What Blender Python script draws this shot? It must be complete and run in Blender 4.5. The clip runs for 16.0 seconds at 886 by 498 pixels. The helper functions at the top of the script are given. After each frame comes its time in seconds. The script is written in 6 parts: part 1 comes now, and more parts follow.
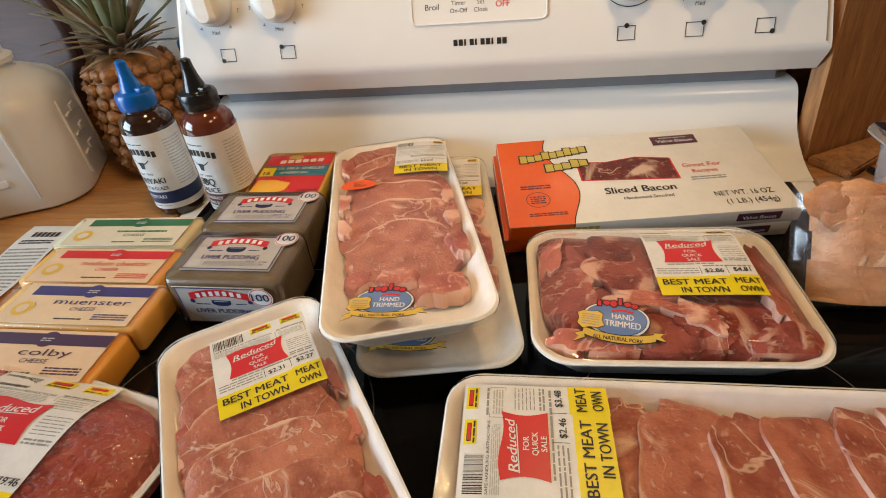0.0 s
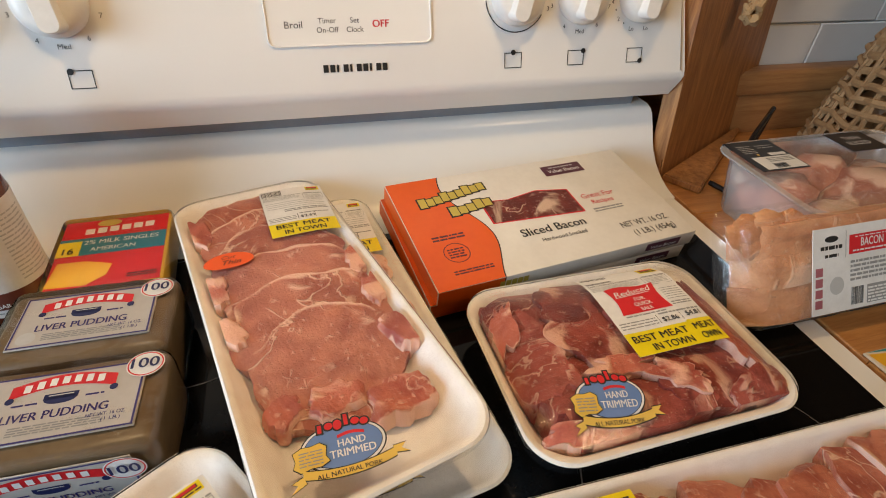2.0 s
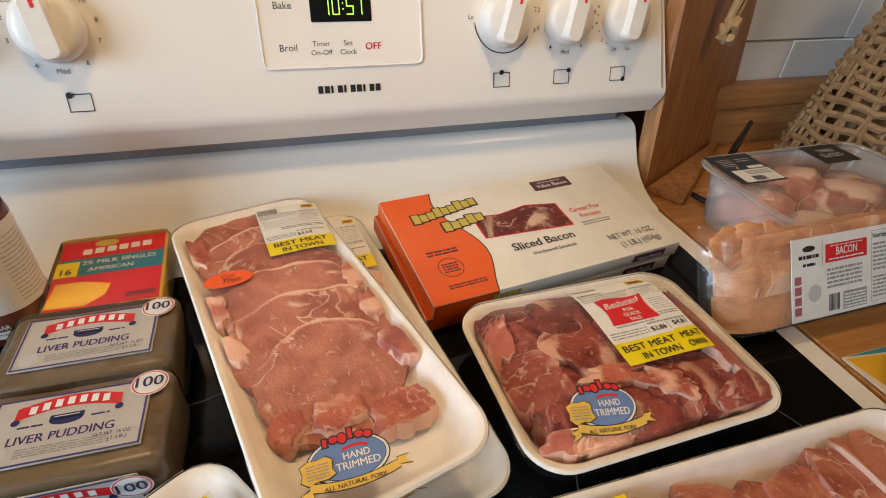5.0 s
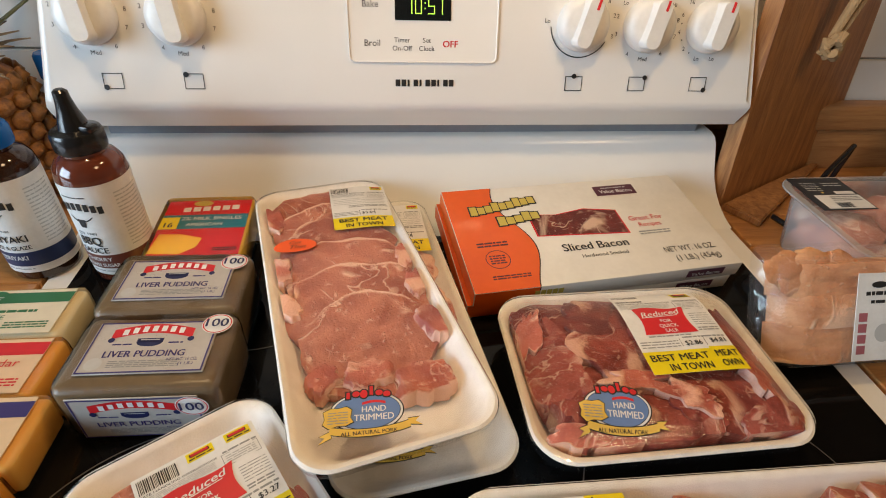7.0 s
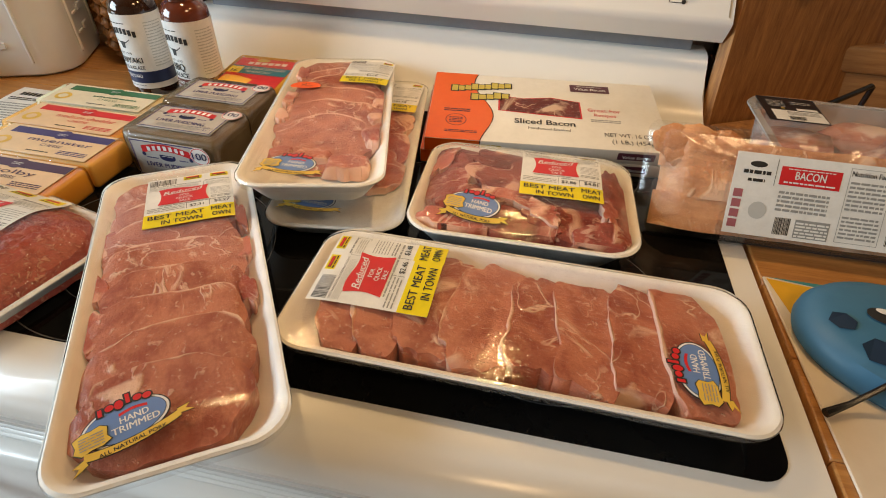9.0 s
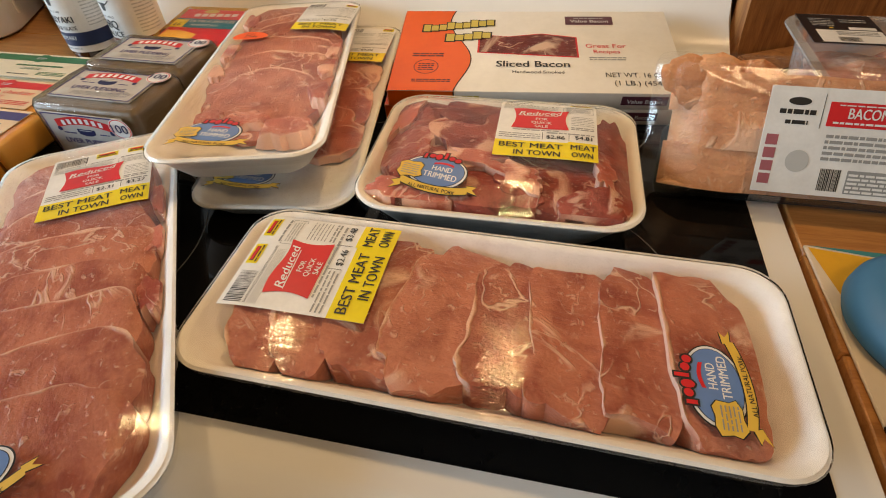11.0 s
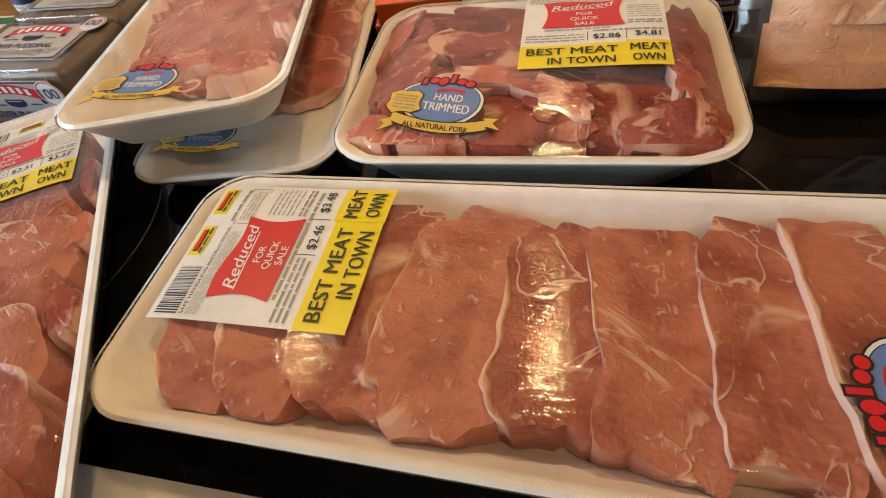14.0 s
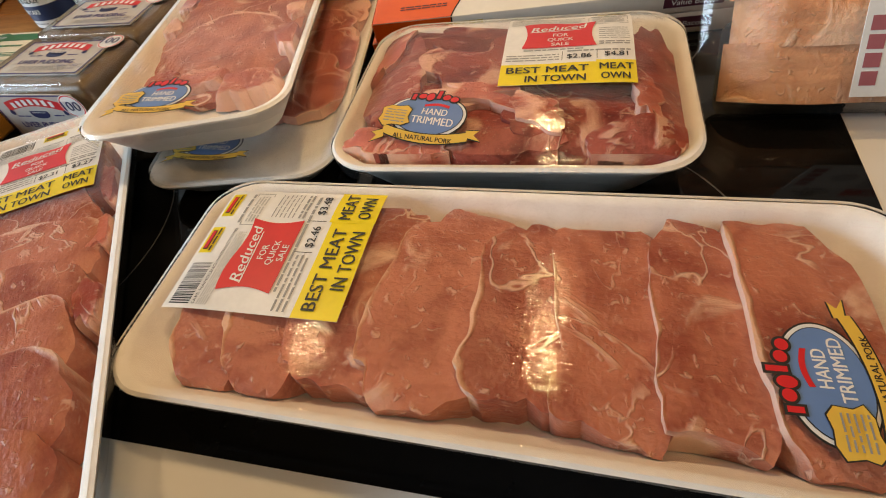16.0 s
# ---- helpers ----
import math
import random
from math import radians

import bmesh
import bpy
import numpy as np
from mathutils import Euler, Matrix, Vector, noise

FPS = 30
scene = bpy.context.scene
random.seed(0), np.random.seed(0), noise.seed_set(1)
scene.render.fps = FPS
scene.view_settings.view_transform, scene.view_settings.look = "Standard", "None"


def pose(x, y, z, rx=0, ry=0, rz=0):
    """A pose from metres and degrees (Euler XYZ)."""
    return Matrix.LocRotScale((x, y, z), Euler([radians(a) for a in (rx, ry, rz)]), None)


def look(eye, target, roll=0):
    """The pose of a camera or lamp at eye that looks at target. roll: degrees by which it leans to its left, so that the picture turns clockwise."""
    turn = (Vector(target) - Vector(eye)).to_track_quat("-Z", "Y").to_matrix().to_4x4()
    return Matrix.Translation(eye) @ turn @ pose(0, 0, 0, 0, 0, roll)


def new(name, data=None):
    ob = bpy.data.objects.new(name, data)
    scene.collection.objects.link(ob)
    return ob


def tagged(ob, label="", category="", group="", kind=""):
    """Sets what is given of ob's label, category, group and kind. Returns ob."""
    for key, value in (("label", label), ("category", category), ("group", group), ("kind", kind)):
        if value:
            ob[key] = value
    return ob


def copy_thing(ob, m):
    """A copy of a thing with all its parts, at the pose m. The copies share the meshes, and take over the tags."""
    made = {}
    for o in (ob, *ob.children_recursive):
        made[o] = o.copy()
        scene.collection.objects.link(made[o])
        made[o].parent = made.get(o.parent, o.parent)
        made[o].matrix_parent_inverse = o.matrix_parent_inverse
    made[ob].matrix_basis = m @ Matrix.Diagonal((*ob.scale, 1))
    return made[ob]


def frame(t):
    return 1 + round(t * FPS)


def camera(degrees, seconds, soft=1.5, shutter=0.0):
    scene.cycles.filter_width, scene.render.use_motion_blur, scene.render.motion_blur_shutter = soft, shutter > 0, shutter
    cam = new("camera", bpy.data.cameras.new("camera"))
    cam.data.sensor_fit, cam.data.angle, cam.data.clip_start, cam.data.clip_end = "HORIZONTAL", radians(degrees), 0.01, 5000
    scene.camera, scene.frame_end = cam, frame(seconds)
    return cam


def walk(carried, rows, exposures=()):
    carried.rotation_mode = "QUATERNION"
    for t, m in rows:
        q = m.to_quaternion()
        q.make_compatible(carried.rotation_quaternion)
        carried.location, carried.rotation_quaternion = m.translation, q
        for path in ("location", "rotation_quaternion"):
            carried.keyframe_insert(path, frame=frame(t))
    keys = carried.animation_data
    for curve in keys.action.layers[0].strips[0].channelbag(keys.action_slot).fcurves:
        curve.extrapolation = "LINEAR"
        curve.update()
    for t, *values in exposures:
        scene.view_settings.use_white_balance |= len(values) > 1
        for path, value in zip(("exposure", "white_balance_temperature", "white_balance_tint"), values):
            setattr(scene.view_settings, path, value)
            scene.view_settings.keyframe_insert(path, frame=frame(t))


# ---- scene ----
cam = camera(80.7, 16.0, 1.0)
PATH = [
    (0, (0.04, -0.012, 1.255), (-0.234, 1.562, 0.051), -6.1),
    (0.5, (0.052, 0.021, 1.249), (-0.091, 1.631, 0.072), -3.8),
    (1, (-0.02, 0.073, 1.256), (0.128, 1.681, 0.076), 0.3),
    (1.5, (-0.057, 0.108, 1.248), (0.29, 1.668, 0.045), 2.2),
    (2, (-0.063, 0.105, 1.252), (0.425, 1.611, 0.03), 3.5),
    (2.5, (-0.064, 0.105, 1.255), (0.491, 1.587, 0.032), 4.1),
    (3, (-0.069, 0.106, 1.256), (0.493, 1.592, 0.042), 4.1),
    (3.5, (-0.073, 0.104, 1.258), (0.482, 1.601, 0.053), 3.9),
    (6, (-0.071, 0.097, 1.263), (0.448, 1.625, 0.082), 3.9),
    (6.5, (-0.068, 0.092, 1.265), (0.357, 1.643, 0.076), 4.0),
    (7, (-0.044, 0.067, 1.275), (0.172, 1.643, 0.062), 3.1),
    (7.5, (0.073, 0.014, 1.252), (0.039, 1.58, 0.009), 1.7),
    (8, (0.132, -0.027, 1.248), (-0.046, 1.503, -0.028), 1.6),
    (8.5, (0.117, -0.12, 1.235), (-0.124, 1.393, -0.051), 1.9),
    (9, (0.156, -0.116, 1.243), (-0.112, 1.393, -0.042), 2.3),
    (9.2, (0.166, -0.099, 1.242), (-0.115, 1.406, -0.045), 2.3),
    (11.3, (0.192, -0.002, 1.174), (-0.182, 1.332, -0.268), -5.2),
    (11.5, (0.185, 0.021, 1.154), (-0.217, 1.322, -0.311), -7.2),
    (12, (0.18, 0.04, 1.135), (-0.273, 1.29, -0.359), -11.4),
    (12.5, (0.186, 0.055, 1.139), (-0.293, 1.298, -0.353), -13.5),
    (13, (0.183, 0.059, 1.135), (-0.302, 1.285, -0.368), -14.2),
    (13.5, (0.184, 0.058, 1.134), (-0.293, 1.275, -0.38), -13.8),
    (14, (0.185, 0.05, 1.129), (-0.289, 1.256, -0.395), -13.4),
    (14.5, (0.19, 0.04, 1.131), (-0.282, 1.239, -0.398), -13.1),
    (15, (0.194, 0.039, 1.135), (-0.282, 1.245, -0.389), -13.1),
    (15.5, (0.197, 0.038, 1.14), (-0.285, 1.25, -0.377), -13.4),
    (16, (0.202, 0.032, 1.146), (-0.289, 1.255, -0.358), -13.5),
]
walk(cam, [(t, look(eye, target, roll)) for t, eye, target, roll in PATH],
     [(0, 0.0, 6700, 10), (1.5, -0.08, 6600, 10), (3, -0.07, 6500, 10), (6.5, -0.10, 6500, 10), (9, 0.10, 7300, 10), (11.3, 0.05, 6900, 10), (16, 0.07, 6800, 10)])

# ---- light ----
world = bpy.data.worlds.new("sky")
scene.world = world
world.use_nodes = True
wn = world.node_tree.nodes
sky = wn.new("ShaderNodeTexSky")
sky.sky_type, sky.sun_disc = "NISHITA", False
sky.sun_elevation, sky.sun_rotation = radians(35), radians(200)
wn["Background"].inputs[1].default_value = 0.12
world.node_tree.links.new(sky.outputs[0], wn["Background"].inputs[0])


def area(name, energy, size, size_y, color, m):
    data = bpy.data.lights.new(name, "AREA")
    data.energy, data.shape, data.size, data.size_y, data.color = energy, "RECTANGLE", size, size_y, color
    ob = new(name, data)
    ob.matrix_world = m
    return ob


# warm hood lamp over the range, daylight in the window, unseen fill lamp behind
area("hood_lamp", 1.27, 0.045, 0.045, (1.0, 0.66, 0.33), look((0.16, 0.44, 1.56), (0.15, 0.38, 0.92)))
area("hood_lamp", 1.2, 0.045, 0.045, (1.0, 0.68, 0.36), look((-0.26, 0.42, 1.56), (-0.20, 0.36, 0.92)))
area("window_light", 67, 1.4, 1.1, (0.62, 0.81, 1.0), look((-2.28, -0.62, 1.6), (0.1, 0.3, 1.05)))
# Unseen warm lamp used as fill for the right counter and wall
area("ceiling_lamp", 5.5, 0.35, 0.35, (1.0, 0.68, 0.38), look((0.9, -0.5, 2.40), (0.45, 0.5, 1.0)))

# ---- materials ----
MATS = {}


def shader(name):
    m = bpy.data.materials.new(name)
    m.use_nodes = True
    nt = m.node_tree
    return m, nt, nt.nodes, nt.links, nt.nodes["Principled BSDF"]


def mat(name, col, rough=0.5, metal=0.0, col2=None, scale=30, stretch=(1, 1, 1), bump=0.0, bscale=None, coat=0.0,
        emit=0.0, trans=0.0, spec=0.5, sss=0.0):
    """A surface whose colour and relief vary at two scales."""
    if name in MATS:
        return MATS[name]
    m, nt, n, l, b = shader(name)
    col2 = col2 or tuple(c * 0.88 for c in col)
    tc, mp = n.new("ShaderNodeTexCoord"), n.new("ShaderNodeMapping")
    mp.inputs["Scale"].default_value = stretch
    l.new(tc.outputs["Object"], mp.inputs[0])
    n1, n2, mix, ramp = n.new("ShaderNodeTexNoise"), n.new("ShaderNodeTexNoise"), n.new("ShaderNodeMix"), n.new("ShaderNodeValToRGB")
    n1.inputs["Scale"].default_value, n1.inputs["Detail"].default_value = scale, 6
    n2.inputs["Scale"].default_value, n2.inputs["Detail"].default_value = scale * 6, 4
    l.new(mp.outputs[0], n1.inputs[0]), l.new(mp.outputs[0], n2.inputs[0])
    add = n.new("ShaderNodeMath")
    add.operation = "MULTIPLY_ADD"
    add.inputs[1].default_value = 0.4
    l.new(n2.outputs[0], add.inputs[0]), l.new(n1.outputs[0], add.inputs[2])
    ramp.color_ramp.elements[0].position, ramp.color_ramp.elements[1].position = 0.45, 0.95
    l.new(add.outputs[0], ramp.inputs[0])
    mix.data_type = "RGBA"
    mix.inputs[6].default_value, mix.inputs[7].default_value = (*col, 1), (*col2, 1)
    l.new(ramp.outputs[0], mix.inputs[0])
    l.new(mix.outputs[2], b.inputs["Base Color"])
    b.inputs["Roughness"].default_value, b.inputs["Metallic"].default_value = rough, metal
    b.inputs["Coat Weight"].default_value, b.inputs["Transmission Weight"].default_value = coat, trans
    b.inputs["Specular IOR Level"].default_value = spec
    b.inputs["Subsurface Weight"].default_value = sss
    b.inputs["Subsurface Scale"].default_value = 0.01
    if emit:
        l.new(mix.outputs[2], b.inputs["Emission Color"])
        b.inputs["Emission Strength"].default_value = emit
    if bump:
        bp, n3 = n.new("ShaderNodeBump"), n.new("ShaderNodeTexNoise")
        n3.inputs["Scale"].default_value, n3.inputs["Detail"].default_value = bscale or scale * 3, 5
        l.new(mp.outputs[0], n3.inputs[0]), l.new(n3.outputs[0], bp.inputs["Height"])
        bp.inputs["Strength"].default_value, bp.inputs["Distance"].default_value = bump, 0.002
        l.new(bp.outputs[0], b.inputs["Normal"])
    MATS[name] = m
    return m


def clear_film(name, stretch, strength, haze=0.04, tint=(1, 1, 1), rough=0.06, scale=14, relief=0.002):
    """Thin clear wrap: see-through, with a wrinkled gloss."""
    m, nt, n, l, b = shader(name)
    n.remove(b)
    tc, mp, no, bp = n.new("ShaderNodeTexCoord"), n.new("ShaderNodeMapping"), n.new("ShaderNodeTexNoise"), n.new("ShaderNodeBump")
    mp.inputs["Scale"].default_value = stretch
    no.inputs["Scale"].default_value, no.inputs["Detail"].default_value = scale, 4
    l.new(tc.outputs["Object"], mp.inputs[0]), l.new(mp.outputs[0], no.inputs[0])
    l.new(no.outputs[0], bp.inputs["Height"])
    bp.inputs["Strength"].default_value, bp.inputs["Distance"].default_value = strength, relief
    fr, gl, tr, df, mx, mh = (n.new("ShaderNodeFresnel"), n.new("ShaderNodeBsdfGlossy"), n.new("ShaderNodeBsdfTransparent"),
                              n.new("ShaderNodeBsdfDiffuse"), n.new("ShaderNodeMixShader"), n.new("ShaderNodeMixShader"))
    fr.inputs[0].default_value = 1.58
    gl.inputs["Roughness"].default_value = rough
    tr.inputs[0].default_value = (*tint, 1)
    df.inputs[0].default_value = (0.8, 0.8, 0.8, 1)
    mh.inputs[0].default_value = haze
    l.new(bp.outputs[0], gl.inputs["Normal"]), l.new(bp.outputs[0], fr.inputs["Normal"])
    l.new(tr.outputs[0], mh.inputs[1]), l.new(df.outputs[0], mh.inputs[2])
    l.new(fr.outputs[0], mx.inputs[0]), l.new(mh.outputs[0], mx.inputs[1]), l.new(gl.outputs[0], mx.inputs[2])
    l.new(mx.outputs[0], n["Material Output"].inputs[0])
    return m


def meat_mat(name, lean, lean2, fat, vein=0.5, edge=0.86, patch=0.62, scale=55, patches=24):
    """Raw meat: lean with a fine grain, fat along the rim and in patches, thin pale seams."""
    m, nt, n, l, b = shader(name)
    tc, oi = n.new("ShaderNodeTexCoord"), n.new("ShaderNodeObjectInfo")
    off = n.new("ShaderNodeVectorMath")
    off.operation = "MULTIPLY_ADD"
    comb = n.new("ShaderNodeCombineXYZ")
    for i in range(3):
        l.new(oi.outputs["Random"], comb.inputs[i])
    off.inputs[1].default_value = (7.3, 5.1, 3.7)
    l.new(comb.outputs[0], off.inputs[0]), l.new(tc.outputs["Object"], off.inputs[2])

    def noisy(s, d=4, dist=0.0):
        x = n.new("ShaderNodeTexNoise")
        x.inputs["Scale"].default_value, x.inputs["Detail"].default_value, x.inputs["Distortion"].default_value = s, d, dist
        l.new(off.outputs[0], x.inputs[0])
        return x.outputs[0]

    def math(op, a, c, clamp=False):
        x = n.new("ShaderNodeMath")
        x.operation, x.use_clamp = op, clamp
        for i, v in enumerate((a, c)):
            if isinstance(v, (int, float)):
                x.inputs[i].default_value = v
            else:
                l.new(v, x.inputs[i])
        return x.outputs[0]

    def mapr(v, a, c):
        x = n.new("ShaderNodeMapRange")
        x.interpolation_type = "SMOOTHSTEP"
        x.inputs[1].default_value, x.inputs[2].default_value = a, c
        l.new(v, x.inputs[0])
        return x.outputs[0]

    at = n.new("ShaderNodeAttribute")
    at.attribute_name = "edge"
    rim = mapr(math("ADD", at.outputs["Fac"], math("MULTIPLY", math("SUBTRACT", noisy(34), 0.5), 0.42)), edge, edge + 0.09)
    big = mapr(noisy(patches, 5, 0.8), patch - 0.02, patch + 0.09)
    v = noisy(17, 4, 0.9)
    seam = math("SUBTRACT", 1.0, mapr(math("ABSOLUTE", math("SUBTRACT", v, 0.5), 0.0), 0.003, 0.016))
    seam = math("MULTIPLY", seam, math("MULTIPLY", mapr(noisy(20), 0.46, 0.58), vein))
    mx1, mx2 = n.new("ShaderNodeMix"), n.new("ShaderNodeMix")
    mx1.data_type = mx2.data_type = "RGBA"
    mx1.inputs[6].default_value, mx1.inputs[7].default_value = (*lean, 1), (*lean2, 1)
    st = n.new("ShaderNodeMapping")
    st.inputs["Scale"].default_value, st.inputs["Rotation"].default_value = (1, 5, 1), (0, 0, 0.6)
    l.new(off.outputs[0], st.inputs[0])
    fib = n.new("ShaderNodeTexNoise")
    fib.inputs["Scale"].default_value, fib.inputs["Detail"].default_value, fib.inputs["Distortion"].default_value = 70, 5, 0.5
    l.new(st.outputs[0], fib.inputs[0])
    grain = math("ADD", math("MULTIPLY", noisy(scale, 8, 0.3), 0.54), math("ADD", math("MULTIPLY", fib.outputs[0], 0.16), math("MULTIPLY", noisy(420, 4), 0.30)))
    muscle = math("ADD", math("MULTIPLY", noisy(26, 2, 1.6), 0.55), math("MULTIPLY", oi.outputs["Random"], 0.16))
    tone = math("ADD", math("MULTIPLY", grain, 0.62), muscle)
    l.new(mapr(tone, 0.50, 0.82), mx1.inputs[0])
    speck = math("MULTIPLY", mapr(noisy(190, 3, 0.6), 0.60, 0.72), 0.55 if vein else 0.0)
    fatm = math("MAXIMUM", math("MAXIMUM", math("MAXIMUM", rim, big), seam), speck, True)
    l.new(mx1.outputs[2], mx2.inputs[6])
    mx2.inputs[7].default_value = (*fat, 1)
    l.new(fatm, mx2.inputs[0])
    l.new(mx2.outputs[2], b.inputs["Base Color"])
    b.inputs["Roughness"].default_value = 0.36
    b.inputs["Specular IOR Level"].default_value = 0.32
    b.inputs["Subsurface Weight"].default_value = 0.12
    b.inputs["Subsurface Radius"].default_value = (1.0, 0.35, 0.25)
    b.inputs["Subsurface Scale"].default_value = 0.006
    bp = n.new("ShaderNodeBump")
    bp.inputs["Strength"].default_value, bp.inputs["Distance"].default_value = 0.9, 0.002
    l.new(math("ADD", math("MULTIPLY", grain, 1.1), math("MULTIPLY", fatm, 0.5)), bp.inputs["Height"])
    l.new(bp.outputs[0], b.inputs["Normal"])
    return m


def wood_mat(name, c1, c2, scale=6, stretch=(1, 12, 12), rough=0.45, coat=0.15):
    m, nt, n, l, b = shader(name)
    tc, mp, w, ns, rp = (n.new("ShaderNodeTexCoord"), n.new("ShaderNodeMapping"), n.new("ShaderNodeTexNoise"), n.new("ShaderNodeTexNoise"), n.new("ShaderNodeMix"))
    mp.inputs["Scale"].default_value = stretch
    oi, ad = n.new("ShaderNodeObjectInfo"), n.new("ShaderNodeVectorMath")
    l.new(tc.outputs["Object"], ad.inputs[0]), l.new(oi.outputs["Random"], ad.inputs[1]), l.new(ad.outputs[0], mp.inputs[0])
    w.inputs["Scale"].default_value, w.inputs["Detail"].default_value, w.inputs["Distortion"].default_value = scale, 8, 0.6
    ns.inputs["Scale"].default_value, ns.inputs["Detail"].default_value = scale * 7, 5
    l.new(mp.outputs[0], w.inputs[0]), l.new(mp.outputs[0], ns.inputs[0])
    s = n.new("ShaderNodeMath")
    s.operation = "MULTIPLY_ADD"
    s.inputs[1].default_value = 0.45
    l.new(ns.outputs[0], s.inputs[0]), l.new(w.outputs[0], s.inputs[2])
    r = n.new("ShaderNodeMapRange")
    r.inputs[1].default_value, r.inputs[2].default_value = 0.5, 0.95
    l.new(s.outputs[0], r.inputs[0])
    rp.data_type = "RGBA"
    rp.inputs[6].default_value, rp.inputs[7].default_value = (*c1, 1), (*c2, 1)
    l.new(r.outputs[0], rp.inputs[0]), l.new(rp.outputs[2], b.inputs["Base Color"])
    b.inputs["Roughness"].default_value, b.inputs["Coat Weight"].default_value = rough, coat
    bp = n.new("ShaderNodeBump")
    bp.inputs["Strength"].default_value, bp.inputs["Distance"].default_value = 0.25, 0.001
    l.new(s.outputs[0], bp.inputs["Height"]), l.new(bp.outputs[0], b.inputs["Normal"])
    return m


ENAMEL = mat("white_enamel", (0.86, 0.85, 0.82), 0.22, col2=(0.83, 0.82, 0.79), scale=5, coat=0.12)
KNOB = mat("white_knob_plastic", (0.80, 0.79, 0.76), 0.3, scale=40)
GREY = mat("grey_metal", (0.30, 0.33, 0.37), 0.4, 0.3, scale=60)
GLASS = mat("black_ceramic_glass", (0.004, 0.004, 0.0045), 0.06, col2=(0.006, 0.006, 0.006), scale=25, spec=0.16)
RING = mat("grey_burner_print", (0.10, 0.10, 0.10), 0.3)
FOAM = mat("white_foam", (0.88, 0.86, 0.81), 0.62, col2=(0.78, 0.75, 0.69), scale=90, bump=0.25, bscale=700, sss=0.0)
PAPER = mat("white_label_paper", (0.86, 0.85, 0.82), 0.42, col2=(0.74, 0.73, 0.70), scale=60, coat=0.1)
INK = mat("black_ink", (0.02, 0.02, 0.02), 0.5)
GREYINK = mat("grey_small_print", (0.32, 0.32, 0.31), 0.5)
PALEINK = mat("pale_small_print", (0.55, 0.55, 0.53), 0.5)
RED = mat("red_ink", (0.70, 0.022, 0.028), 0.38, scale=50)
YELLOW = mat("yellow_ink", (0.90, 0.72, 0.005), 0.38, scale=50)
GOLD = mat("gold_ink", (0.82, 0.53, 0.08), 0.4)
BLUE = mat("blue_ink", (0.14, 0.25, 0.52), 0.4)
NAVY = mat("navy_ink", (0.02, 0.025, 0.10), 0.4)
WHITEINK = mat("white_ink", (0.82, 0.82, 0.80), 0.45)
ORANGE = mat("orange_card", (0.85, 0.13, 0.008), 0.36, col2=(0.78, 0.11, 0.008), scale=30, coat=0.25)
STICKER = mat("orange_sticker", (0.95, 0.12, 0.015), 0.5, scale=30)
CARD = mat("white_card", (0.85, 0.82, 0.75), 0.35, col2=(0.76, 0.73, 0.66), scale=30, coat=0.25)
MAROON = mat("maroon_ink", (0.10, 0.025, 0.04), 0.4)
BLACKPL = mat("black_plastic", (0.012, 0.012, 0.013), 0.22, scale=40)
PORK = meat_mat("pork_chop", (0.56, 0.225, 0.142), (0.315, 0.082, 0.052), (0.78, 0.54, 0.41), 0.85, 0.89, 0.635)
PORKEDGE = meat_mat("fatty_pork", (0.56, 0.18, 0.12), (0.32, 0.065, 0.045), (0.76, 0.47, 0.35), 0.8, 0.92, 0.52)
STEAK = meat_mat("dark_pork_steak", (0.38, 0.090, 0.064), (0.14, 0.019, 0.016), (0.66, 0.40, 0.30), 0.8, 0.94, 0.585)
BEEF = meat_mat("ground_beef", (0.44, 0.10, 0.075), (0.26, 0.042, 0.033), (0.62, 0.28, 0.21), 0.02, 3.0, 0.58, 210, 170)
BACON = meat_mat("smoked_bacon", (0.71, 0.38, 0.20), (0.52, 0.225, 0.10), (0.79, 0.53, 0.36), 0.6, 1.3, 0.55, 30)
FILM = clear_film("stretch_film", (6, 48, 1), 1.0, 0.008, rough=0.03, scale=6, relief=0.0006)
FILM2 = clear_film("loose_film", (2, 2, 2), 0.7, 0.008, scale=26, rough=0.05, relief=0.0012)
TUBPL = clear_film("frosted_tub_plastic", (1, 1, 1), 0.05, 0.34, rough=0.22)
COUNTER = wood_mat("oak_counter", (0.56, 0.27, 0.085), (0.36, 0.145, 0.042), 5, (2.2, 26, 26), 0.35, 0.25)
BOARD = wood_mat("acacia_board", (0.48, 0.23, 0.080), (0.24, 0.095, 0.033), 5, (26, 26, 2.0), 0.45)
TRIMWOOD = wood_mat("pine_trim", (0.42, 0.21, 0.075), (0.27, 0.115, 0.04), 5, (1.6, 20, 20), 0.5)
DARKWOOD = wood_mat("dark_wood", (0.085, 0.028, 0.014), (0.045, 0.014, 0.008), 6, (2, 20, 20), 0.6, 0.0)
WALL = mat("white_wall_paint", (0.72, 0.71, 0.68), 0.6, col2=(0.66, 0.65, 0.62), scale=4, bump=0.1)
UNSEEN_DARK = wood_mat("dark_ceiling_wood", (0.12, 0.07, 0.035), (0.07, 0.035, 0.018), 3, (2, 14, 14), 0.6)
ROOM = mat("warm_room_paint", (0.32, 0.26, 0.19), 0.7, scale=3)
FLOORM = wood_mat("floor_wood", (0.30, 0.15, 0.06), (0.2, 0.09, 0.035), 3, (2, 14, 14), 0.4)


